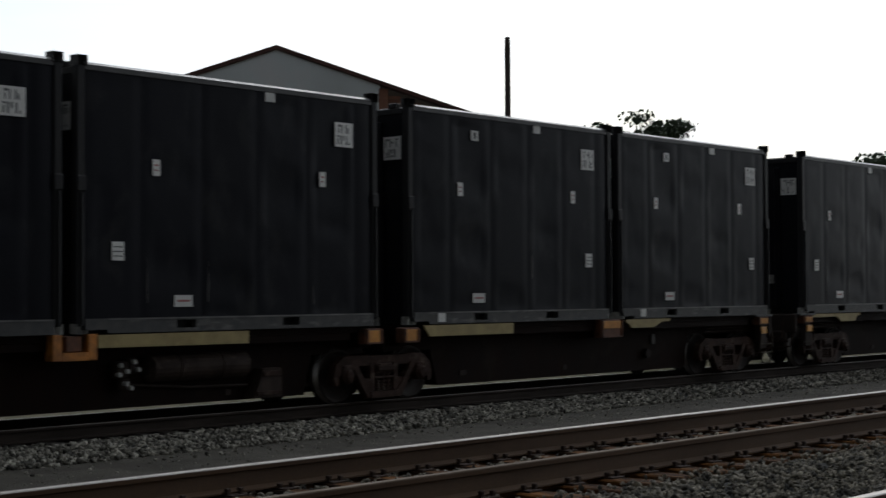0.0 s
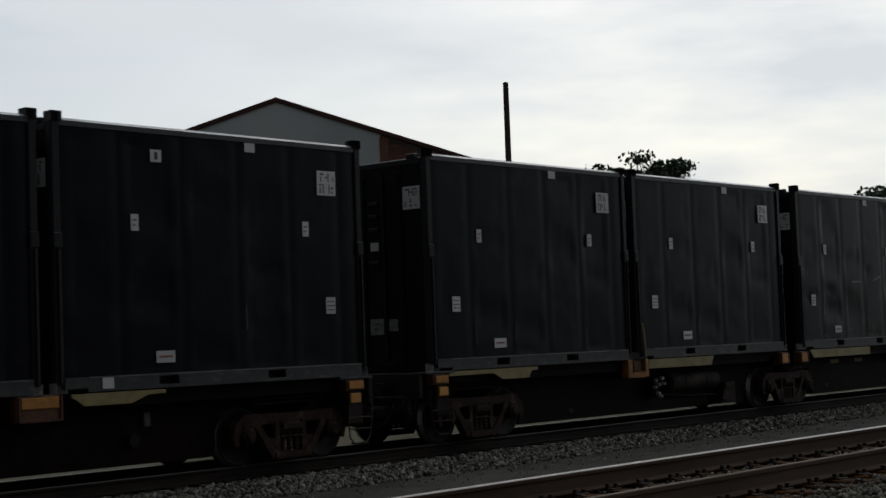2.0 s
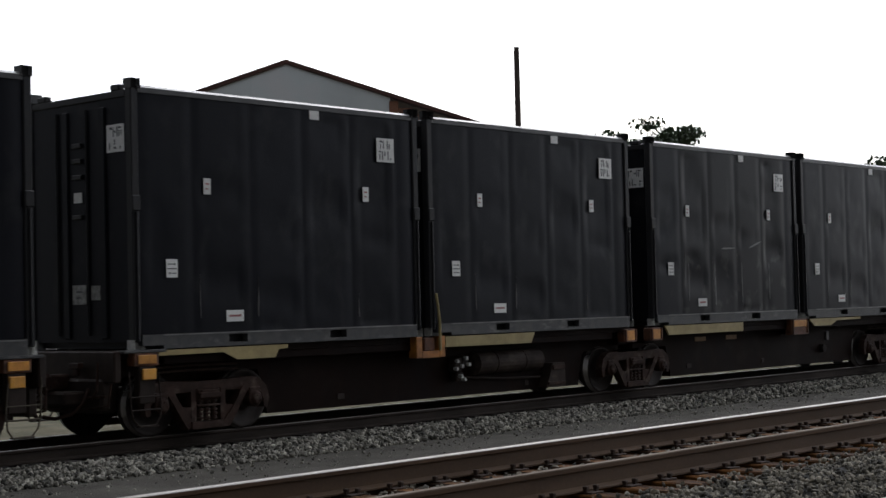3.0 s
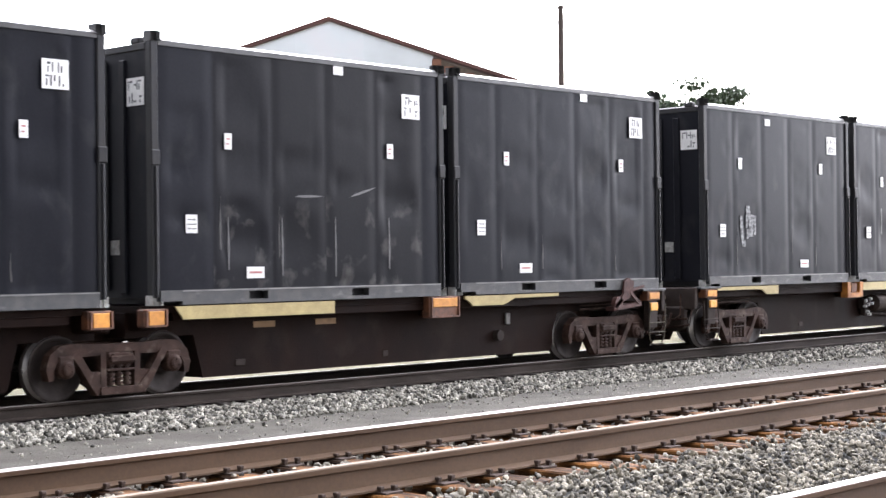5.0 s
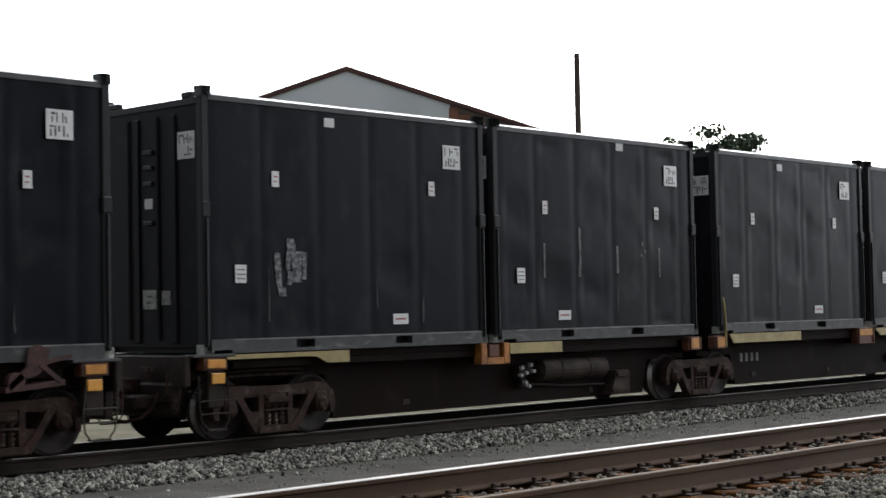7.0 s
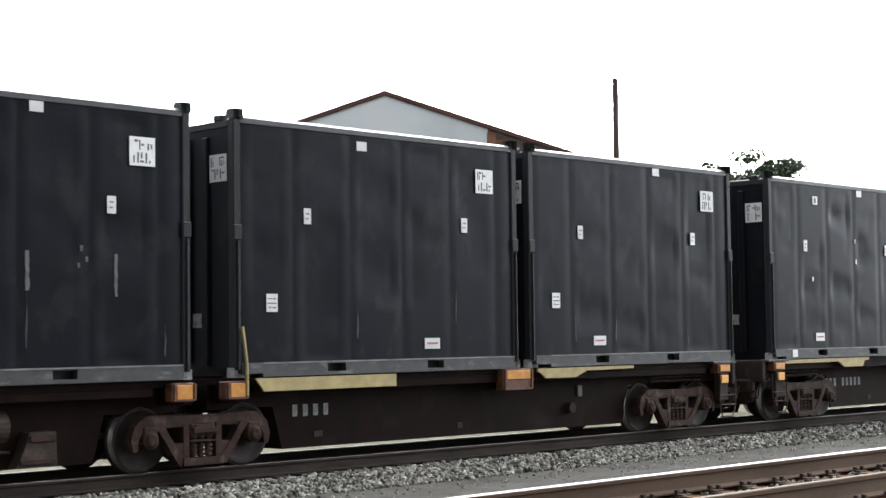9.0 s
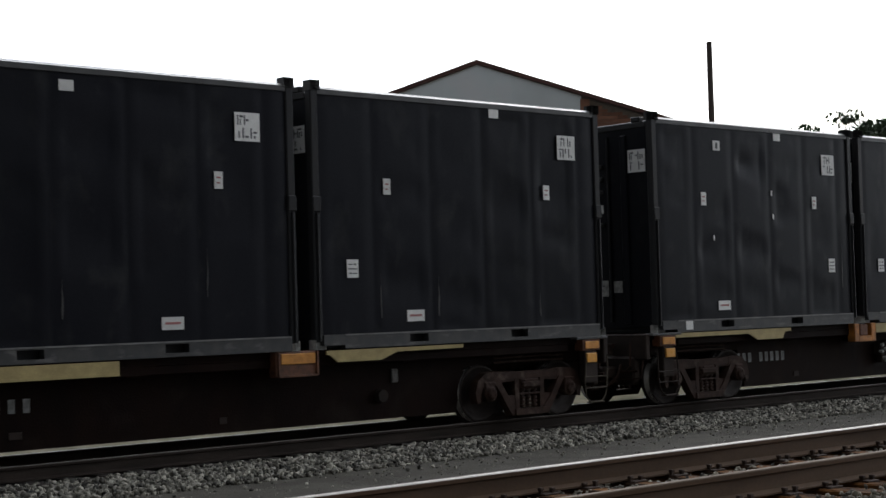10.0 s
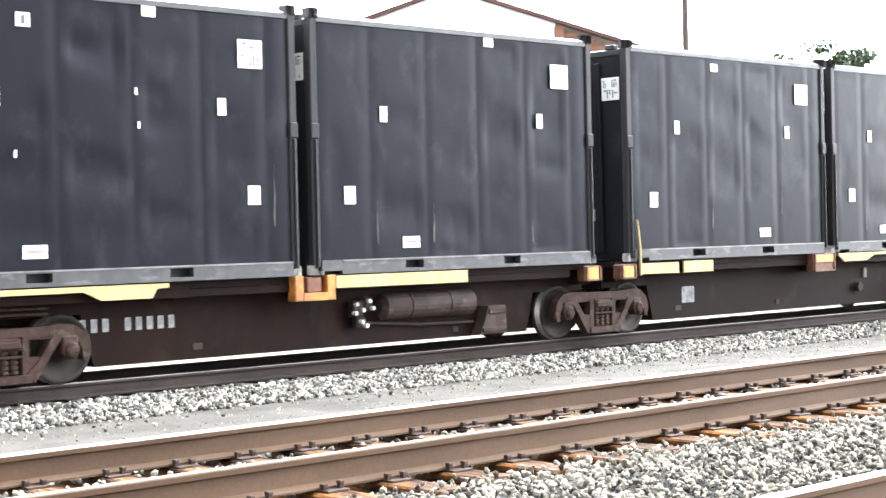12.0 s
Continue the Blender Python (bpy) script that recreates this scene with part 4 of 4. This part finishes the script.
        tube(bm, [(X(0.66), yy, 0.95), (X(0.68), yy, 0.5), (X(0.72), yy, 0.3), (X(0.82), yy, 0.2), (X(1.1), yy, 0.2), (X(1.18), yy, 0.3), (X(1.2), yy, 0.5), (X(1.16), yy, 0.9)], 0.013)
        tube(bm, [(X(0.69), yy, 0.42), (X(1.19), yy, 0.42)], 0.012)
        tube(bm, [(X(0.69), yy, 0.6), (X(1.18), yy, 0.6)], 0.01)
        xb(bm, 0.8, 1.12, yy - 0.05, yy + 0.05, 0.185, 0.205)
        part("step_iron", bm, DUSTY if flip else END_BROWN, car, "hanging step of bent iron")
    bm = bmesh.new()
    xb(bm, 0.5, 0.62, -1.15, 1.15, 0.8, 1.236, 0.02)
    xb(bm, 0.46, 0.64, -0.9, 0.9, 0.42, 0.86, 0.04)
    xb(bm, 0.1, 0.5, -0.55, 0.55, 0.5, 0.69, 0.03)
    xb(bm, 0.64, 1.0, -0.62, 0.62, 0.36, 0.84, 0.03)
    part("end_sill", bm, END_BROWN, car, "rusty brown end beam")
    for z in (0.9, 0.97):
        bm = bmesh.new()
        tube(bm, [(X(1.35), -0.92, z), (X(2.0), -0.93, z + 0.01), (X(2.9), -0.92, z)], 0.016)
        part("air_pipe", bm, BOGIE, car)
    bm = bmesh.new()
    xb(bm, 0.16, 0.6, -0.14, 0.14, 0.7, 0.92, 0.03)
    xb(bm, -0.02, 0.2, -0.2, 0.2, 0.66, 0.95, 0.06)
    part("coupler", bm, BOGIE, car, "rusty knuckle coupler")
    bm = bmesh.new()
    tube(bm, [(X(0.46), -0.62, 0.72), (X(0.36), -0.62, 0.52), (X(0.24), -0.52, 0.38), (X(0.08), -0.36, 0.33), (X(-0.03), -0.24, 0.36)], 0.028)
    part("air_hose", bm, BOGIE, car, "dusty rubber air hose")
    # pipes and a valve on the end beam
    bm = bmesh.new()
    tube(bm, [(X(0.46), -1.0, 0.62), (X(0.43), -0.6, 0.6), (X(0.43), 0.2, 0.62)], 0.022)
    tube(bm, [(X(0.44), -0.86, 1.1), (X(0.42), -0.86, 0.7), (X(0.44), -0.7, 0.58)], 0.018)
    part("end_pipe", bm, BOGIE, car)
    bm = bmesh.new()
    xb(bm, 0.38, 0.47, -0.5, -0.28, 1.0, 1.08, 0.01)
    xb(bm, 0.4, 0.47, -0.44, -0.34, 0.9, 1.0, 0.01)
    part("end_bracket", bm, BOGIE, car)
    bm = bmesh.new()
    tube(bm, [(X(0.48), -1.1, 0.8), (X(0.46), -1.05, 0.5), (X(0.46), -0.4, 0.42), (X(0.46), 0.4, 0.42), (X(0.46), 1.05, 0.5), (X(0.46), 1.1, 0.8)], 0.018)
    part("cut_lever", bm, BOGIE, car)


def yellow(car, pts):
    # a made-up strip for the bright ground that shows below a container
    bm = bmesh.new()
    prism(bm, pts, -1.232, -1.2)
    part("walkway_edge", bm, YELLOW, car, "pale yellow strip standing for bright grass seen under a container")


def make_car(kind, marks):
    car = tagged(new("container_car"), "dark articulated container flat car with orange pedestals and yellow gap strips", "rail car", "cars of the train")
    platform(car, False)
    platform(car, True)
    for x in (2.24, CAR / 2, CAR - 2.24):
        make_bogie(car, x)
    bm = bmesh.new()
    move(turned(bm, [(0.62, 0.18), (0.62, 0.3), (1.1, 0.3), (1.1, 0.18)], 20, "z"), pose(CAR / 2, 0, 0))
    box(bm, 12.9, CAR - 12.9, -0.5, 0.5, 0.85, 1.1, 0.03)
    part("articulation_joint", bm, BOGIE, car, "rusty articulated joint over the middle bogie")
    # yellow strips in place of the grass seen through under the containers
    if kind == "I":
        yellow(car, [(1.2, 1.225), (2.6, 1.225), (2.6, 1.16), (1.2, 1.16)])
        yellow(car, [(2.605, 1.225), (3.55, 1.225), (3.55, 1.05), (3.1, 1.05), (2.9, 1.15), (2.605, 1.16)])
    else:
        end = {"N": 4.48, "D": 3.65}.get(kind, 4.1)
        yellow(car, [(1.2, 1.225), (end, 1.225), (end, 1.17), (end - 0.18, 1.16), (end - 0.26, 1.04), (end - 1.0, 1.04), (end - 1.25, 1.155), (1.2, 1.15)])
    end = {"I": 8.65, "N": 9.85, "D": 9.7}.get(kind, 10.0)
    yellow(car, [(7.27, 1.225), (end, 1.225), (end - (0.1 if kind == "D" else 0.0), 1.04), (7.27, 1.05)])
    if kind == "N":
        yellow(car, [(13.92, 1.2), (14.96, 1.2), (14.96, 1.01), (13.92, 1.02)])
        yellow(car, [(15.1, 1.21), (15.93, 1.21), (15.93, 1.01), (15.1, 1.01)])
    else:
        end = {"I": 16.65, "C": 16.35}.get(kind, 16.95)
        yellow(car, [(13.93, 1.225), (end, 1.225), (end, 1.04), (14.08, 1.04)])
    end = {"I": 22.5, "C": 21.5}.get(kind, 22.4)
    yellow(car, [(19.92, 1.225), (end, 1.225), (end, 1.175), (21.2, 1.165), (20.9, 1.06), (20.12, 1.06), (19.98, 1.16), (19.92, 1.17)])
    # brake gear on the side of the first half
    bm = bmesh.new()
    move(turned(bm, [(8.35, 0.1), (8.4, 0.2), (10.2, 0.2), (10.26, 0.1)], 20, "x"), pose(0, -0.86, 0.72))
    for x in (8.9, 9.7):
        move(turned(bm, [(-0.025, 0.2), (-0.025, 0.212), (0.025, 0.212), (0.025, 0.2)], 20, "x"), pose(x, -0.86, 0.72))
    part("air_tank", bm, TANK_BROWN, car, "dusty brown air reservoir")
    bm = bmesh.new()
    box(bm, 7.78, 7.98, -0.98, -0.82, 0.6, 0.84, 0.02)
    box(bm, 8.0, 8.18, -0.96, -0.82, 0.66, 0.88, 0.03)
    box(bm, 7.86, 8.04, -0.95, -0.82, 0.44, 0.6, 0.02)
    q = part("brake_valve", bm, END_BROWN, car, "brown brake valve with worn pale fittings")
    for x, z in ((7.82, 0.79), (7.94, 0.7), (8.06, 0.83), (8.13, 0.72), (7.92, 0.53), (8.0, 0.47), (7.8, 0.66)):
        link_mesh("fitting", kept("valve_fitting", lambda bm: turned(bm, [(-0.05, 0.018), (-0.05, 0.032), (0.03, 0.032)], 8)), CASTING, q, pose(x, -0.98, z))
    bm = bmesh.new()
    prism(bm, [(10.31, 0.2), (10.9, 0.2), (10.88, 0.64), (10.5, 0.64), (10.42, 0.4)], -1.0, -0.72)
    q = part("brake_cylinder", bm, TANK_BROWN, car)
    bm = bmesh.new()
    box(bm, 10.36, 10.86, -1.03, -1.0, 0.24, 0.3, 0.005)
    box(bm, 10.5, 10.86, -1.03, -1.0, 0.52, 0.6, 0.005)
    part("flange", bm, BOGIE, q)
    bm = bmesh.new()
    tube(bm, [(8.1, -0.86, 0.5), (9.2, -0.86, 0.42), (10.3, -0.86, 0.4)], 0.02)
    part("brake_pipe", bm, END_BROWN, car)
    # the second half's small release box and hanging valve
    bm = bmesh.new()
    box(bm, 21.42, 21.54, -0.84, -0.8, 0.7, 0.9, 0.01)
    part("release_box", bm, DULL_PLATE, car, "small pale release box")
    bm = bmesh.new()
    move(turned(bm, [(-0.9, 0.05), (-0.9, 0.09), (-0.8, 0.1)], 14), pose(21.2, 0, 0.52))
    part("hanging_valve", bm, END_BROWN, car)
    for x, z, w in ((5.1, 0.3, 0.16), (9.9, 0.26, 0.12), (15.35, 0.32, 0.18), (18.4, 0.3, 0.12)):
        bm = bmesh.new()
        box(bm, x, x + w, -0.815, -0.8, z, z + 0.09, 0.004)
        part("drain_cover", bm, END_BROWN, car)
    # hand brake stand and bracket over the last bogie
    if kind == "D":
        bm = bmesh.new()
        bar(bm, (23.95, 0.9), (24.8, 0.97), 0.07, -1.3, -1.1)
        prism(bm, [(24.22, 1.02), (24.28, 1.4), (24.4, 1.46), (24.58, 1.4), (24.55, 1.2), (24.42, 1.08)], -1.3, -1.26)
        bar(bm, (24.5, 1.22), (24.92, 1.3), 0.05, -1.29, -1.25)
        bar(bm, (24.0, 0.93), (24.34, 1.2), 0.08, -1.31, -1.27)
        bar(bm, (24.75, 0.98), (24.45, 1.2), 0.06, -1.31, -1.27)
        move(turned(bm, [(-0.05, 0.05), (-0.05, 0.12), (0.05, 0.12), (0.05, 0.05)], 16), pose(24.1, -1.26, 1.0))
        part("brake_bracket", bm, RUST_RED, car, "rust-red hand brake bracket")
    for x in {"N": (13.84,), "I": (13.7,), "D": (7.05,)}.get(kind, ()):
        bm = bmesh.new()
        tube(bm, [(x + 0.06, -1.25, 1.0), (x + 0.05, -1.26, 1.4), (x, -1.27, 1.75), (x - 0.03, -1.26, 1.95)], 0.024)
        part("guide_post", bm, YELLOW, car, "pale yellow upright guide post")
    # side markings that cannot be read
    if marks:
        x0, x1, z0, h, n = marks
        for k in range(n):
            if n > 6 and k == 3:
                continue
            link_mesh("stencil_bar", kept("stencil_bar_%.2f" % h, lambda bm: box(bm, 0, 0.09, -0.003, 0.003, 0, h)), FADED, car,
                      pose(x0 + (x1 - x0) * k / n, -0.803, z0), "faded white stencil bar")
    if kind == "N":
        bm = bmesh.new()
        prism(bm, [(15.56, 0.45), (15.91, 0.45), (15.91, 0.74), (15.56, 0.74)], -0.806, -0.802)
        part("stencil_patch", bm, FADED, car, "faded white stencil patch")
    for x in (15.7, 16.95) if kind == "D" else ():
        bm = bmesh.new()
        box(bm, x, x + 0.42, -0.81, -0.8, 0.86, 0.95)
        part("side_reflector", bm, DULL_AMBER, car, "dull amber side reflector")
    return car


BLACK_LABEL = "black steel freight container with white labels on a rail car"
KINDS = {
    "E": make_container("E", "black steel container with small bright scrapes on its side"),
    "A": make_container("A", BLACK_LABEL),
    "B": make_container("B", "black steel freight container on a rail car, lightly scuffed"),
    "H": make_container("H", "black steel freight container with pale upright marks"),
    "D": make_container("D", "black steel freight container with dented, rubbed side panels"),
    "C": make_container("C", "black steel container with an extra square mark on its side"),
    "G": make_container("G", "black steel freight container with smeared silver paint patches"),
}
TRAIN = []           # things of the train and their place along it
used = set()
for first, kinds, car_kind, marks in ((5.97, "AACC", "C", None), (32.36, "AADA", "D", None), (58.67, "GHBA", "I", (14.95, 15.75, 0.64, 0.17, 4)),
                                      (84.9, "EABA", "N", (3.4, 4.9, 0.62, 0.17, 9)), (111.2, "AAAA", "D", None)):
    TRAIN.append((make_car(car_kind, marks), first, TRAIN_Z))
    for i, (slot, k) in enumerate(zip(SLOTS, kinds)):
        slot += {"N": (-0.05, -0.04, 0.1, 0.1), "I": (0.0, 0.0, 0.0, 0.06)}.get(car_kind, (0, 0, 0, 0))[i]
        ob = KINDS[k] if k not in used else copy_thing(KINDS[k], pose(0, 0, 0))
        used.add(k)
        TRAIN.append((ob, first + slot, TRAIN_Z + 1.245))


# ---- beyond the train ----
def bearing(az, r):
    return r * math.sin(radians(az)), r * math.cos(radians(az))


def make_building():
    """A gabled shed, its gable end turned towards the tracks' corner."""
    b = tagged(new("warehouse"), "pale grey metal-sided gabled warehouse with brown roof edges", "building")
    x, y = bearing(43.5, 70)
    b.matrix_basis = pose(x, y, -0.95, 0, 0, -43.5)
    peak, half, depth, m = 12.9, 9.2, 26.0, 0.335
    eave = peak - half * m
    split = 4.55                                       # the brick bay begins here
    for i, (a, c) in enumerate(((-half, -half + 3), (-half + 3, -1.5), (-1.5, 1.5), (1.5, split))):
        bm = bmesh.new()
        n = int((c - a) / 0.3)
        for k in range(n):
            p, q = a + (c - a) * k / n, a + (c - a) * (k + 1) / n
            zp, zq = peak - abs(p) * m, peak - abs(q) * m
            prism(bm, [(p, 0), (q, 0), (q, zq - 0.05), (p, zp - 0.05)], -0.03 if k % 3 else -0.036, 0.2)
        part("siding_sheet", bm, SIDING, b, "pale grey ribbed metal siding")
    bm = bmesh.new()
    prism(bm, [(split + 0.01, 0), (half, 0), (half, eave - 0.1), (split + 0.01, peak - split * m - 0.1)], 0.0, 0.2)
    w = part("brick_bay", bm, MORTAR, b, "red brick corner bay")
    z = peak - split * m - 0.35
    brick = kept("bay_brick", lambda bm: box(bm, 0, 0.42, -0.03, 0.03, 0, 0.13))
    r = 0
    while z > eave - 1.2:
        x0 = split + 0.05 - (0.22 if r % 2 else 0)
        while x0 < half - 0.4:
            if peak - (x0 + 0.42) * m - 0.15 > z + 0.13 and x0 > split:
                link_mesh("brick", brick, BRICK, w, pose(x0, -0.01, z))
            x0 += 0.44
        z -= 0.15
        r += 1
    bm = bmesh.new()
    box(bm, split - 0.05, split + 0.35, -0.14, 0.1, 0, peak - split * m - 0.2, 0.02)
    part("brick_pier", bm, BRICK, b)
    bm = bmesh.new()
    box(bm, -half, -half + 0.2, 0.2, depth, 0, eave - 0.1)
    box(bm, half - 0.2, half, 0.2, depth, 0, eave - 0.1)
    part("side_walls", bm, SIDING, b)
    for s in (-1, 1):
        bm = bmesh.new()
        prism(bm, [(0, peak + 0.1), (s * (half + 0.4), peak + 0.1 - (half + 0.4) * m), (s * (half + 0.4), peak - 0.05 - (half + 0.4) * m), (0, peak - 0.05)], -0.35, depth)
        rf = part("roof", bm, ROOF, b, "brown sheet-metal roof slope")
        bm = bmesh.new()
        prism(bm, [(0, peak + 0.12), (s * (half + 0.45), peak + 0.12 - (half + 0.45) * m), (s * (half + 0.45), peak - 0.04 - (half + 0.45) * m), (0, peak - 0.04)], -0.42, -0.352)
        part("fascia", bm, ROOF, rf)
    return b


make_building()


def make_pole():
    x, y = bearing(51.82, 72)
    p = tagged(new("utility_pole"), "bare dark weathered wooden pole", "pole")
    p.location = (x, y, -0.95)
    bm = bmesh.new()
    turned(bm, [(-0.3, 0.17), (4, 0.155), (9, 0.14), (13.45, 0.125), (13.65, 0.115)], 14, "z")
    part("shaft", bm, POLE, p)
    bm = bmesh.new()
    turned(bm, [(13.65, 0.13), (13.72, 0.12), (13.76, 0.02)], 14, "z")
    part("cap", bm, POLE, p)


make_pole()


def make_tree(az, r, height, spread, seed, leaves, label):
    """Trunk, forking limbs and clumps of small leaves with gaps between."""
    rng = random.Random(seed)
    x, y = bearing(az, r)
    t = tagged(new("tree"), label, "tree")
    t.location = (x, y, -0.95)
    tips, trunk = [], bmesh.new()
    fork = height * 0.42
    turned(trunk, [(-0.2, 0.34), (fork * 0.5, 0.25), (fork, 0.2)], 10, "z")
    for k in range(12):
        a = k * 2.4 + rng.uniform(-0.3, 0.3)
        reach = spread * rng.uniform(0.45, 1.0)
        top = height * rng.uniform(0.7, 1.0) - 0.28 * reach
        end = Vector((reach * math.cos(a), reach * math.sin(a), top))
        mid = Vector((end.x * 0.4, end.y * 0.4, fork + (top - fork) * 0.55))
        tube(trunk, [(0, 0, fork - 0.3), mid, end], 0.06, 6)
        tips.append(end)
        for j in range(5):
            q = mid.lerp(end, rng.uniform(0.3, 1.0)) + Vector((rng.uniform(-1, 1), rng.uniform(-1, 1), rng.uniform(-0.4, 0.7))) * 1.1
            tube(trunk, [mid.lerp(end, 0.5), q], 0.025, 5)
            tips.append(q)
    part("trunk", trunk, BARK, t)
    vs, fs = [], []
    for i in range(leaves):
        c = rng.choice(tips)
        p = c + Vector((max(-0.7, min(0.7, rng.gauss(0, 0.36))), max(-0.7, min(0.7, rng.gauss(0, 0.36))), max(-0.4, min(0.38, rng.gauss(0, 0.22)))))
        s = rng.uniform(0.17, 0.32)
        e = Euler((rng.uniform(0, 6.3), rng.uniform(0, 6.3), rng.uniform(0, 6.3))).to_matrix()
        b = len(vs)
        for q in ((-0.5, 0, 0), (0, -0.32, 0.06), (0.55, 0, 0), (0, 0.32, 0.06)):
            vs.append(tuple(p + e @ (Vector(q) * s)))
        fs += [(b, b + 1, b + 2), (b, b + 2, b + 3)]
    me = bpy.data.meshes.new("crown")
    me.from_pydata(vs, [], fs)
    link_mesh("crown", me, LEAF, t)


make_tree(56.2, 82, 11.8, 2.6, 3, 12000, "leafy green tree with an open ragged crown")
make_tree(66.3, 84, 10.3, 2.8, 8, 7000, "small leafy green tree with a ragged crown")


# ---- movement ----
def motions():
    for ob, along, z in TRAIN:
        walk(ob, [(t, pose(along - s, TRAIN_Y, z)) for t, yaw, pitch, roll, s in PATH])
    steps = [k / 15 for k in range(181)]
    turns = [(t, -math.degrees(travel(t) / R_WHEEL)) for t in steps]
    for ob, dx in WHEELSETS:
        walk(ob, [(t, pose(dx, 0, 0, 0, a, 0)) for t, a in turns])


motions()
